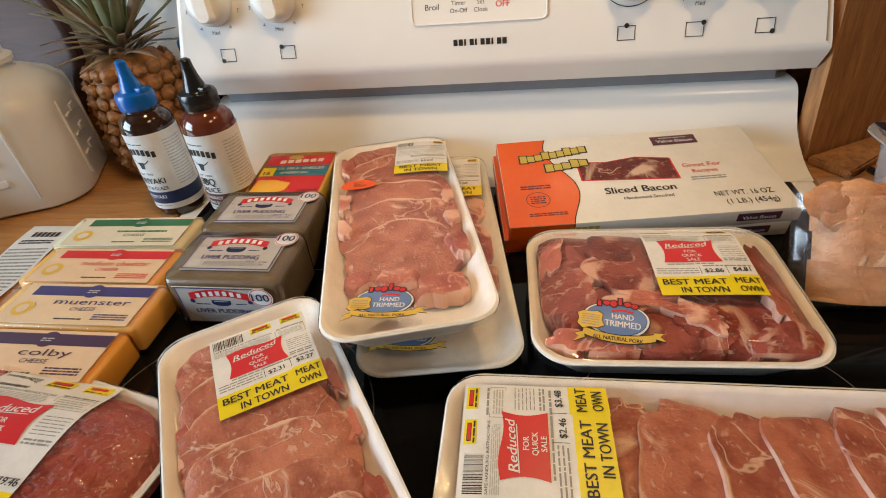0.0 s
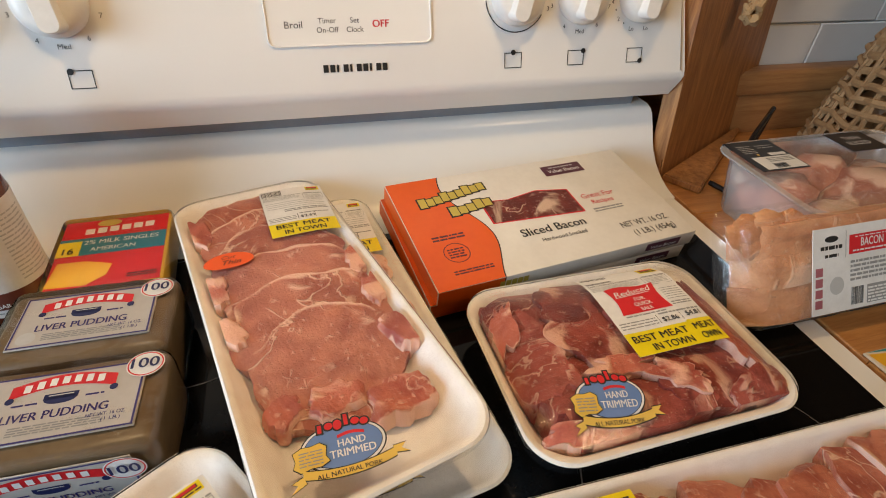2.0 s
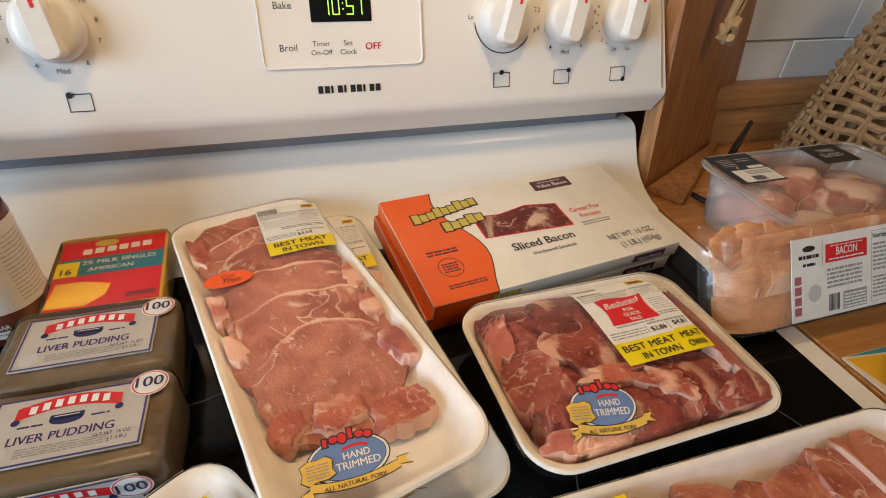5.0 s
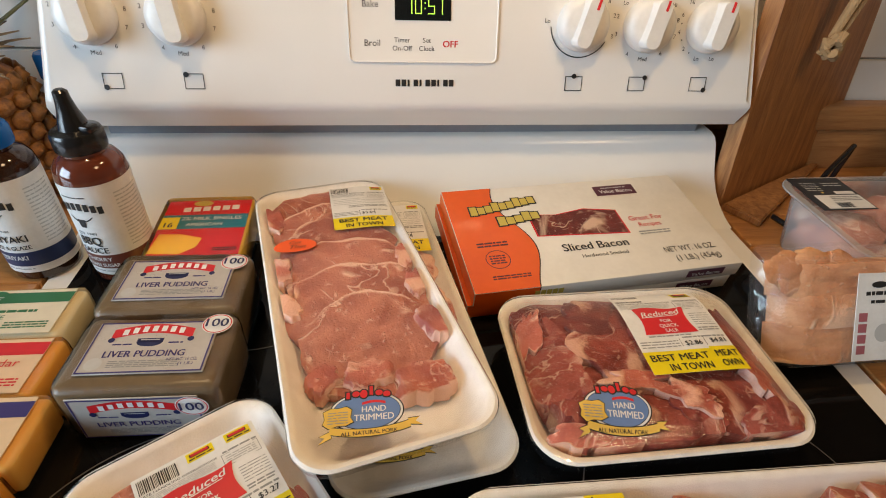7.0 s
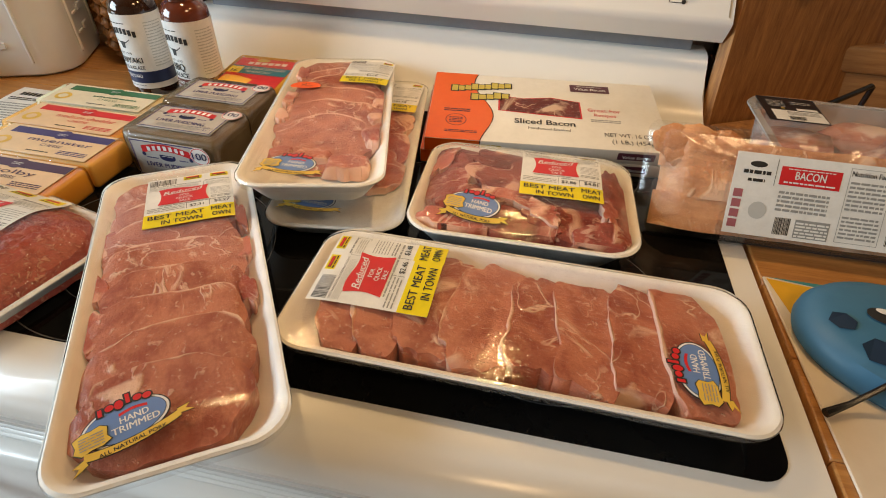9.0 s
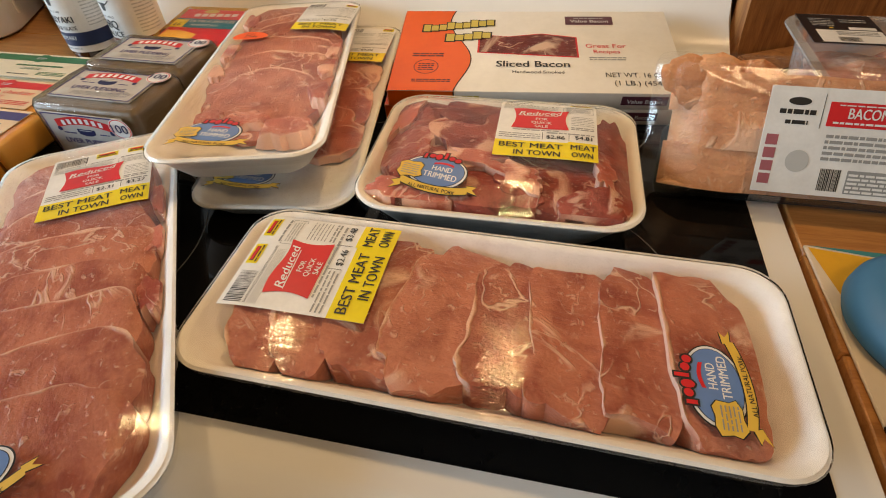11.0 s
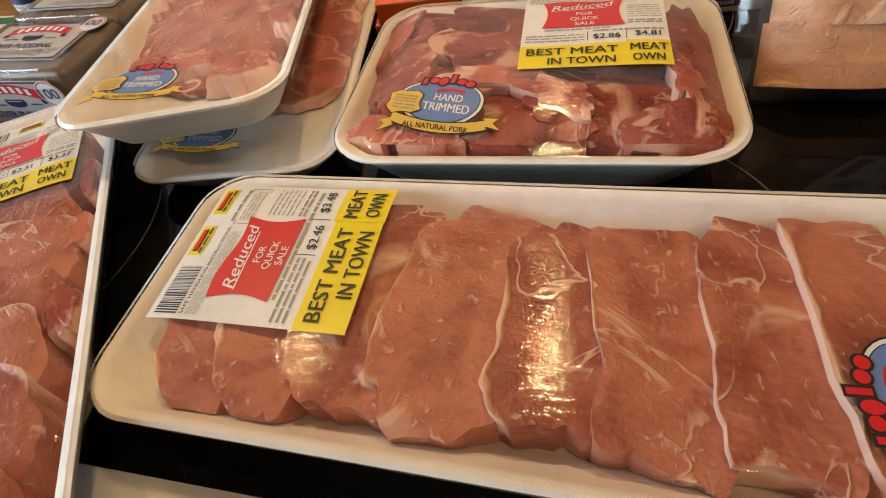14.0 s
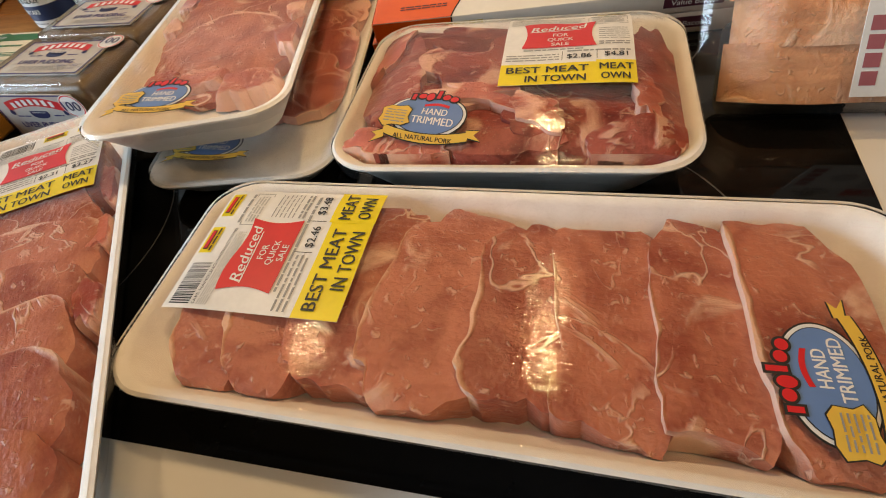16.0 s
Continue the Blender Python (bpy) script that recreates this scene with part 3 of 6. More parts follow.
for dz in (0.004, 0.009):
    pr.rect(SEG, 0.0005, fvz(1.1455) + dz, 0.0016, fvz(1.1455) + dz + 0.001, 5, "colon", 0.1)
pr.build(CLOCK, lambda u, v, h: face(u, v, h))


def knob(u, z, twist):
    """Round skirt with a raised grip and a red mark."""
    c = face(u, fvz(z), 0)
    rot = Matrix((Vector((1, 0, 0)), fv, Vector((1, 0, 0)).cross(fv))).transposed().to_4x4()
    m = Matrix.Translation(c) @ rot @ pose(0, 0, 0, 0, 0, twist)
    k = part("knob", lathe([(0.0262, 0.0), (0.0268, 0.004), (0.0262, 0.011), (0.0235, 0.0155), (0.0185, 0.0175), (0.010, 0.018)], 44), KNOB, RANGE, "round white plastic knob", m)
    ol = dense(rrect(0.0165, 0.047, 0.0065, 5), 0.006)
    bm = loft([[(x * s, y * s2, zz) for x, y in ol] for s, s2, zz in ((1.5, 1.0, 0.014), (1.1, 1.0, 0.018), (1.0, 0.99, 0.026), (0.9, 0.97, 0.0275))], False, True)
    g = part("grip", bm, KNOB, k)
    part("red_mark", box(0.0005, 0.0030, 0.0135, 0.0232, 0.0268, 0.0281), RED, g, "red pointer mark")


for k in KN:
    knob(*k)


# ---- meat on foam trays ----
class Tray:
    """A shallow foam tray, its contents and the stretched wrap. Local x runs along the tray."""

    def __init__(self, name, label, category, m, L, W, H, bulge, r=0.026, wave=0.0, group="wrapped foam trays of meat", fall=0.018):
        self.L, self.W, self.H, self.bulge, self.r, self.wave, self.fall = L, W, H, bulge, r, wave, fall
        self.ob = thing(name, label, category, m, group)
        bm = bmesh.new()
        steps = [(0.010 + 0.4 * H, 0.0), (0.007 + 0.4 * H, 0.0012), (0.0035, H - 0.004), (0.0006, H - 0.0025), (0.0, H - 0.0008), (0.0016, H + 0.0006), (0.0045, H), (0.0065, H - 0.002), (0.0085 + 0.4 * H, 0.0065), (0.014 + 0.4 * H, 0.0045)]
        base = dense(rrect(L, W, r, 8))
        loops = []
        for inset, z in steps:
            lp = []
            for x, y in base:
                sx, sy = (L - 2 * inset) / L, (W - 2 * inset) / W
                w = wave * math.sin(x * 37 + y * 23 + L * 90) * (z / H)
                lp.append((x * sx, y * sy, z + w))
            loops.append(lp)
        loft(loops, True, True, bm)
        part("foam_tray", bm, FOAM, self.ob, "white foam tray with rounded corners")

    def depth(self, x, y):
        """How far inside the rim a point lies."""
        qx, qy = abs(x) - self.L / 2 + self.r, abs(y) - self.W / 2 + self.r
        return self.r - math.hypot(max(qx, 0), max(qy, 0)) - min(max(qx, qy), 0)

    def top(self, x, y):
        d = max(self.depth(x, y), 0)
        t = 1 - math.exp(-(d / self.fall) ** 2)
        lump = noise.noise(Vector((x * 26, y * 26, self.L * 50))) * 0.06
        return self.H + 0.0012 + self.bulge * t * (1 + lump) + self.wave * math.sin(x * 37 + y * 23 + self.L * 90) * (1 - t)

    def wrap(self, film):
        base = dense(rrect(self.L, self.W, self.r, 8))
        loops = [[(x * 0.995, y * 0.99, self.H * 0.72) for x, y in base], [(x * 1.004, y * 1.007, self.H * 0.97) for x, y in base]]
        for k in range(0, 18):
            s = 1 - k / 18 * 0.98
            e = s if k else 0.997
            loops.append([(x * e, y * e, self.top(x * e, y * e) + 0.0006) for x, y in base])
        ob = part("plastic_wrap", loft(loops, False, True), film, self.ob, "clear stretched plastic wrap")
        ob.visible_shadow = False

    def slice(self, cx, cy, rx, ry, turn, seed, lift=0.0, tilt=0.0, thick=0.011, material=None, name="pork_slice", power=2.0, rough=0.10, tiltdir=0.0, fat=None, droop=0.0):
        """One irregular slice, lying in the tray under the wrap."""
        rings, n = 9, 54
        bm = bmesh.new()
        lay = bm.verts.layers.float.new("edge")
        c, s = math.cos(radians(turn)), math.sin(radians(turn))
        td = radians(tiltdir)

        def spot(k, i):
            a = 2 * math.pi * i / n
            f = 1 + rough * 2.4 * noise.noise(Vector((math.cos(a) * 1.6, math.sin(a) * 1.6, seed * 3.7))) + rough * noise.noise(Vector((math.cos(a) * 4, math.sin(a) * 4, seed * 1.9)))
            ca, sa = abs(math.cos(a)) ** (2 / power) * (1 if math.cos(a) > 0 else -1), abs(math.sin(a)) ** (2 / power) * (1 if math.sin(a) > 0 else -1)
            return f * rx * ca * k, f * ry * sa * k

        def put(lx, ly, z, k):
            x, y = cx + lx * c - ly * s, cy + lx * s + ly * c
            dx, dy = x - cx, y - cy
            z += 0.0055 + lift + tilt * (dx * math.cos(td) + dy * math.sin(td))
            z += 0.0016 * noise.noise(Vector((x * 60, y * 60, seed)))
            lim = self.L / 2 - 0.010, self.W / 2 - 0.010
            x, y = max(-lim[0], min(lim[0], x)), max(-lim[1], min(lim[1], y))
            z -= droop * max(0.0, (abs(ly) / ry - 0.72) / 0.28) ** 2
            along = dx * math.cos(td) + dy * math.sin(td)
            ext = rx * abs(math.cos(td)) + ry * abs(math.sin(td))
            z = min(z, self.top(x, y) - 0.0006 - 0.0012 * max(0.0, k - 0.8) - max(0.0, abs(tilt) * ext - tilt * along))
            wall = self.H - 0.0015 - (self.depth(x, y) - 0.0065) / (0.002 + 0.4 * self.H) * (self.H - 0.0085)
            v = bm.verts.new((x, y, max(z, 0.006, min(wall + 0.0004, self.top(x, y) - 0.0008))))
            # the fat lies along one side of a chop
            v[lay] = k if fat is None else k * (0.80 + 0.20 * math.cos(math.atan2(ly / ry, lx / rx) - radians(fat)))
            return v

        ctr = put(0, 0, thick, 0)
        rows = []
        for j in range(1, rings + 1):
            k = (j / rings) ** 0.75
            rows.append([put(*spot(k, i), thick * (1 - max(0, (k - 0.88) / 0.12) ** 2 * 0.22), k) for i in range(n)])
        rows.append([put(*spot(0.985, i), -0.006 - lift, 1) for i in range(n)])
        for i in range(n):
            bm.faces.new((ctr, rows[0][i], rows[0][(i + 1) % n]))
            for a, b in zip(rows, rows[1:]):
                bm.faces.new((a[i], b[i], b[(i + 1) % n], a[(i + 1) % n]))
        return part(name, bm, material or PORK, self.ob)

    def surface(self, cx, cy, turn, extra=0.0010):
        """place() on the wrap: u, v from a corner at cx, cy, turned."""
        c, s = math.cos(radians(turn)), math.sin(radians(turn))

        def place(u, v, h):
            x, y = cx + u * c - v * s, cy + u * s + v * c
            return Vector((x, y, self.top(x, y) + extra + h))
        return place


def tags(p, u, v, w=0.019, h=0.0085):
    """Yellow corner tag with a red mark and a dark bar."""
    p.rect(YELLOW, u, v, u + w, v + h, 1, "yellow_tag")
    p.rect(INK, u + w * 0.12, v + h * 0.42, u + w * 0.86, v + h * 0.80, 2, "red_mark", 0.02)
    p.rect(RED, u + w * 0.16, v + h * 0.47, u + w * 0.82, v + h * 0.75, 3, "red_mark", 0.02)
    p.lines(INK, u + w * 0.06, v + h * 0.14, u + w * 0.94, v + h * 0.32, 1, 3, 2, 0.8)


def reduced(p, u, v, w, h):
    """Red panel with bowed sides and white words."""
    n = 12
    rows = 8
    for r in range(rows):
        a, b = r / rows, (r + 1) / rows
        f = lambda t: [(u + w * (0.06 * math.sin(math.pi * t)) + w * (1 - 0.12 * math.sin(math.pi * t)) * i / n, v + h * t + h * 0.05 * t * math.sin(2 * math.pi * i / n)) for i in range(n + 1)]
        p.band(RED, f(b), f(a), 2, "red_panel")
    p.text(WHITEINK, "Reduced", u + w * 0.48, v + h * 0.68, h * 0.20, 3, "c", w * 0.74, 0.02, 0.30, 4, "white_lettering")
    p.band(WHITEINK, [(u + w * (0.10 + 0.7 * i / 8), v + h * (0.635 + 0.05 * i / 8)) for i in range(9)], [(u + w * (0.10 + 0.7 * i / 8), v + h * (0.61 + 0.055 * i / 8)) for i in range(9)], 3, "white_lettering")
    for i, s in enumerate(("FOR", "QUICK", "SALE")):
        p.text(WHITEINK, s, u + w * 0.52, v + h * (0.42 - 0.185 * i), h * 0.125, 3, "c", None, 0.02, name="white_lettering")


def price_label(tray, cx, cy, turn, w=0.083, h=0.097, price=("$2.46", "$3.48"), red=True, second=True, seed=1, tag_n=2, wide_band=0.27):
    """White shop label with small print, a price row and a yellow band."""
    place = tray.surface(cx, cy, turn)
    yb = h * wide_band
    base_bm = bmesh.new()
    nu, nv = 14, 16
    gv = [[base_bm.verts.new(place(w * i / nu, h * j / nv, 0)) for i in range(nu + 1)] for j in range(nv + 1)]
    for j in range(nv):
        for i in range(nu):
            base_bm.faces.new((gv[j][i], gv[j][i + 1], gv[j + 1][i + 1], gv[j + 1][i]))
    lab = part("price_label", base_bm, PAPER, tray.ob, "white paper price label with a yellow band")
    p = Print()
    p.rect(YELLOW, 0, 0, w * 0.72 if second else w, yb * 0.92, 1, "yellow_band")
    if second:
        p.rect(YELLOW, w * 0.715, -yb * 0.02, w, yb * 0.98, 2, "yellow_band")
    p.text(INK, "BEST MEAT", w * (0.05 if second else 0.1), yb * 0.50, yb * 0.28, 3, "l", w * (0.61 if second else 0.8), 0.012)
    p.text(INK, "IN TOWN", w * (0.20 if second else 0.2), yb * 0.10, yb * 0.28, 3, "l", w * (0.44 if second else 0.6), 0.012)
    if second:
        p.text(INK, "MEAT", w * 0.74, yb * 0.54, yb * 0.28, 4, "l", w * 0.24, 0.012)
        p.text(INK, "OWN", w * 0.75, yb * 0.13, yb * 0.28, 4, "l", w * 0.20, 0.012)
    p.text(INK, price[0], w * 0.50, yb * 1.10, h * 0.050, 2, "l", None, 0.015)
    if len(price) > 1:
        p.text(INK, price[1], w * 0.78, yb * 1.16, h * 0.050, 2, "l", None, 0.015)
    p.lines(GREYINK, w * 0.03, yb * 1.08, w * 0.44, yb * 1.42, 3, seed, 1, 0.4)
    for u in (0.46, 0.72):
        p.rect(INK, w * u, yb * 1.05, w * u + 0.0004, yb * 1.45, 1, "rule", 0.1)
    p.lines(GREYINK, w * 0.5, yb * 1.42, w * 0.97, yb * 1.55, 1, seed + 1, 1, 0.5)
    tp = 0.895
    for k in range(tag_n):
        tags(p, w * (0.74 - 0.32 * k), h * tp, w * 0.22, h * 0.085)
    p.barcode(w * 0.03, h * 0.84, w * 0.34, h * 0.965, seed)
    p.text(INK, "SAFE HANDLING INSTRUCTIONS", w * 0.03, h * 0.806, h * 0.020, 1, "l", w * 0.60)
    p.lines(PALEINK, w * 0.03, h * 0.735, w * 0.60, h * 0.80, 5, seed + 4)
    p.lines(GREYINK, w * 0.68, h * 0.82, w * 0.97, h * 0.84, 1, seed + 5, 1, 0.8)
    for a, b, c, d in ((0.66, 0.70, 0.97, 0.704), (0.66, 0.81, 0.97, 0.814), (0.66, 0.70, 0.665, 0.81), (0.965, 0.70, 0.97, 0.81)):
        p.rect(GREYINK, w * a, h * b, w * c, h * d, 1, "rule", 0.1)
    p.lines(PALEINK, w * 0.69, h * 0.72, w * 0.94, h * 0.80, 4, seed + 6)
    if red:
        reduced(p, w * 0.14, h * 0.415, w * 0.58, h * 0.315)
        p.lines(GREYINK, w * 0.74, h * 0.50, w * 0.97, h * 0.66, 6, seed + 8, 1, 0.25)
        p.lines(GREYINK, w * 0.16, h * 0.385, w * 0.62, h * 0.405, 1, seed + 9, 1, 0.7)
        p.lines(GREYINK, w * 0.74, h * 0.43, w * 0.97, h * 0.48, 2, seed + 7)
    else:
        p.lines(GREYINK, w * 0.30, h * 0.47, w * 0.97, h * 0.53, 2, seed + 7)
        for a in (0.55, 0.59, 0.63, 0.67):
            p.lines(PALEINK, w * 0.05, h * a, w * 0.95, h * (a + 0.02), 1, seed + int(a * 100))
    p.build(lab, place)


def emblem(tray, cx, cy, turn, k=1.0):
    """Printed oval emblem on the wrap: blue field, red mark, gold ribbon and shield."""
    place = tray.surface(cx, cy, turn, 0.0009)
    bm = bmesh.new()
    n = 48
    ctr = bm.verts.new(place(0, 0, 0))
    rr = [[bm.verts.new(place(0.0315 * k * q * math.cos(2 * math.pi * i / n), 0.0205 * k * q * math.sin(2 * math.pi * i / n), 0)) for i in range(n)] for q in (0.33, 0.66, 1)]
    for i in range(n):
        j = (i + 1) % n
        bm.faces.new((ctr, rr[0][i], rr[0][j]))
        for a, b in zip(rr, rr[1:]):
            bm.faces.new((a[i], b[i], b[j], a[j]))
    em = part("printed_emblem", bm, INK, tray.ob, "oval blue emblem with a gold ribbon printed on the wrap")
    p = Print()
    p.oval(WHITEINK, 0, 0, 0.0305 * k, 0.0195 * k, 1, "white_oval")
    p.oval(INK, 0, 0, 0.0285 * k, 0.0178 * k, 2, "dark_oval")
    p.oval(BLUE, 0, 0, 0.0280 * k, 0.0173 * k, 3, "blue_field")
    p.text(WHITEINK, "HAND", 0.006 * k, -0.0015 * k, 0.0062 * k, 4, "c", 0.020 * k, 0.01, name="white_lettering")
    p.text(WHITEINK, "TRIMMED", 0.006 * k, -0.0095 * k, 0.0062 * k, 4, "c", 0.033 * k, 0.01, name="white_lettering")
    # brand: red rounded blobs with a dark border
    for mt, g, hh in ((INK, 0.0013, 5), (RED, 0.0, 6)):
        for i in range(6):
            a, tall = -0.0185 + i * 0.0066, (0.001, 0, -0.0028, 0.0035, 0, 0)[i]
            y0 = 0.0130 + 0.0030 * math.sin(math.pi * i / 5)
            lo, hi = min(0, tall), max(0, tall)
            if i in (0, 3):
                p.rect(mt, (a + 0.0012 - g) * k, (y0 + lo - g) * k, (a + 0.0042 + g) * k, (y0 + 0.0060 + hi + g) * k, hh, "brand_mark")
            else:
                p.oval(mt, (a + 0.0028) * k, (y0 + 0.003 + lo / 2) * k, (0.0032 + g) * k, (0.0031 - lo / 2 + g) * k, hh, "brand_mark", 18)
    p.band(RED, [((-0.004 + 0.020 * i / 8) * k, (0.0085 + 0.002 * math.sin(math.pi * i / 8)) * k) for i in range(9)], [((-0.004 + 0.020 * i / 8) * k, (0.0058 + 0.002 * math.sin(math.pi * i / 8)) * k) for i in range(9)], 4, "red_ribbon")
    # gold ribbon below
    for mt, g, hh in ((INK, 0.0008, 5), (GOLD, 0.0, 6)):
        up, dn = [], []
        for i in range(17):
            t = i / 16
            u = -0.030 + 0.066 * t
            y = -0.0225 + 0.0045 * (2 * t - 0.95) ** 2 + 0.002 * t
            up.append(((u) * k, (y + 0.0040 + g) * k))
            dn.append(((u) * k, (y - 0.0022 - g) * k))
        p.band(mt, up, dn, hh, "gold_ribbon")
        p.poly(mt, [((-0.030 - g) * k, (-0.0185 + g) * k), ((-0.038 - g) * k, (-0.0215) * k), ((-0.034) * k, -0.0235 * k), ((-0.0385 - g) * k, (-0.0285 - g) * k), ((-0.028 + g) * k, -0.0235 * k)][::-1], hh, "gold_ribbon")
        p.poly(mt, [((0.034) * k, (-0.0105 + g) * k), ((0.0435 + g) * k, (-0.0095 + g) * k), ((0.040) * k, -0.0130 * k), ((0.0455 + g) * k, (-0.0165 - g) * k), ((0.035) * k, (-0.0155 - g) * k)][::-1], hh, "gold_ribbon")
        # shield
        sh = [(-0.036, 0.001), (-0.030, 0.004), (-0.0235, 0.0035), (-0.017, 0.005), (-0.0125, 0.0015), (-0.0135, -0.006), (-0.011, -0.0105), (-0.017, -0.0135), (-0.024, -0.0135), (-0.031, -0.0155), (-0.036, -0.011), (-0.0345, -0.006)]
        cxs, cys = -0.0237, -0.0052
        p.poly(mt, [((cxs + (a - cxs) * (1 + g * 70)) * k, (cys + (b - cys) * (1 + g * 90)) * k) for a, b in sh][::-1], hh + 1, "gold_shield")
    p.text(INK, "ALL NATURAL PORK", 0.002 * k, -0.0222 * k, 0.0034 * k, 7, "c", 0.046 * k, 0.01, 0, 2)
    p.lines(GREYINK, -0.032 * k, -0.0115 * k, -0.0155 * k, 0.0015 * k, 5, 3, 8, 0.34)
    p.build(em, place, 0.00012)


# long tray across the front
lt = Tray("pork_tray", "white foam tray of thin pork slices lying across the cooktop front", "meat tray", pose(0.1673, 0.1638, G, 0, 0, -0.65), 0.352, 0.138, 0.031, 0.0035)
for i, (a, b, cy, ry, tn) in enumerate(((-0.152, -0.106, -0.005, 0.054, 2), (-0.124, -0.074, -0.005, 0.056, -3), (-0.095, -0.034, -0.003, 0.057, 2), (-0.053, 0.010, -0.002, 0.057, -9), (-0.010, 0.046, -0.003, 0.053, -7), (0.026, 0.080, -0.006, 0.054, 1), (0.063, 0.122, 0.000, 0.056, 0), (0.101, 0.150, -0.001, 0.059, 7))):
    lt.slice((a + b) / 2, cy, (b - a) / 2, ry, tn, 11 + i, 0.0165, -0.13, 0.0150, power=3.0, rough=0.11, fat=180 + 25 * math.sin(i * 2.3), droop=0.007)
lt.wrap(FILM)
price_label(lt, -0.0665, -0.0245, 90.6, 0.083, 0.0955, ("$2.46", "$3.48"), True, True, 5)
emblem(lt, 0.1240, -0.0263, 92, 0.77)

# tray reaching over the front edge
ta = Tray("pork_tray", "white foam tray of overlapping pork chops reaching over the range front", "meat tray", pose(-0.1035, 0.1415, G + 0.0065, 0, -2.1, -57.5), 0.350, 0.136, 0.029, 0.0035)
for i, a in enumerate((-0.148, -0.115, -0.080, -0.044, -0.009, 0.023, 0.060, 0.094)):
    b = 0.164 if i == 7 else a + 0.066
    ta.slice((a + b) / 2, -0.003 + 0.003 * math.sin(i * 2.4), (b - a) / 2, 0.054 - (0.003 if i == 7 else 0), 4 * math.sin(i * 1.9), 31 + i, 0.0145, -0.11, 0.0145, power=2.6, rough=0.07, material=PORK, fat=180, droop=0.006)
for i, (x, y, a, b) in enumerate(((0.000, -0.056, 0.018, 0.009), (0.045, -0.054, 0.020, 0.010), (-0.060, -0.056, 0.018, 0.008), (0.036, 0.052, 0.018, 0.009), (-0.02, 0.053, 0.016, 0.009), (-0.07, 0.055, 0.02, 0.008))):
    ta.slice(x, y, a, b, 12 * math.sin(i * 2.7), 231 + i, 0.0095, 0.0, 0.013, material=PORKEDGE, name="fat_piece", rough=0.2, droop=0.006)
ta.wrap(FILM)
price_label(ta, -0.0628, -0.0269, 89.5, 0.0765, 0.086, ("$2.31", "$3.27"), True, True, 9)
emblem(ta, 0.1380, -0.0235, 103, 0.77)

# stack of two trays at the back
tl = Tray("pork_tray", "white foam tray of fatty pork chops lying under another tray", "meat tray", pose(-0.0425, 0.4175, G, 0, 0, -81.5), 0.350, 0.136, 0.0205, 0.001)
for i in range(6):
    tl.slice(0.060 - i * 0.040, 0.004, 0.040, 0.052, 8 * math.sin(i * 2.0), 51 + i, 0.004, -0.10, 0.012, material=PORKEDGE, rough=0.13)
tl.wrap(FILM)
price_label(tl, -0.0751, -0.0032, 86.5, 0.060, 0.090, ("$3.58",), False, False, 13, 1, 0.26)
emblem(tl, 0.1350, -0.0262, 79.5, 0.77)
tt = Tray("pork_tray", "white foam tray of overlapping pork chops with an orange sticker", "meat tray", pose(-0.0762, 0.4159, G + 0.0285, 0, -2.9, -76.0), 0.356, 0.138, 0.027, 0.0035)
for i, (x, y, a, b) in enumerate(((-0.122, -0.004, 0.036, 0.050), (-0.090, 0.0, 0.042, 0.053), (-0.052, 0.002, 0.046, 0.054), (-0.012, 0.003, 0.048, 0.055), (0.030, 0.002, 0.050, 0.055), (0.074, -0.001, 0.047, 0.053))):
    tt.slice(x, y, a, b, 12 * math.sin(i * 1.7), 71 + i, 0.0130 - (0.003 if i == 5 else 0), -0.10 - (0.10 if i == 5 else 0), 0.0138, power=2.2, rough=0.07, fat=180, droop=0.005)
for i, (x, y, a, b) in enumerate(((0.121, 0.030, 0.015, 0.024), (0.098, -0.040, 0.012, 0.014), (0.101, -0.008, 0.012, 0.020), (0.070, 0.052, 0.020, 0.011), (0.020, 0.054, 0.018, 0.011), (0.020, -0.054, 0.018, 0.010), (-0.02, 0.055, 0.016, 0.010), (-0.03, -0.054, 0.020, 0.010), (-0.120, -0.052, 0.022, 0.011))):
    tt.slice(x, y, a, b, 20 * math.sin(i * 2.7), 91 + i, 0.003 if i < 3 else 0.0105, 0.0, 0.013, material=PORKEDGE, name="fat_piece", rough=0.2, droop=0.008)
tt.wrap(FILM)
price_label(tt, -0.0725, 0.0008, 84.0, 0.060, 0.088, ("$3.69",), False, False, 17, 1, 0.27)
emblem(tt, 0.1455, -0.0185, 77, 0.76)
bm = bmesh.new()
pl = tt.surface(-0.0575, -0.0385, 79, 0.0018)
vs = [bm.verts.new(pl(0.0195 * math.cos(2 * math.pi * i / 40), 0.0105 * math.sin(2 * math.pi * i / 40), 0)) for i in range(40)]
bm.faces.new(vs)
st = part("round_sticker", bm, STICKER, tt.ob, "oval orange sticker with handwriting")
p = Print()
p.text(INK, "Thin", -0.006, -0.006, 0.0062, 2, "l", 0.015, 0.0, 0.3)
p.text(INK, "Cut", -0.006, 0.002, 0.0042, 2, "l", 0.011, 0.0, 0.3)
p.build(st, pl)

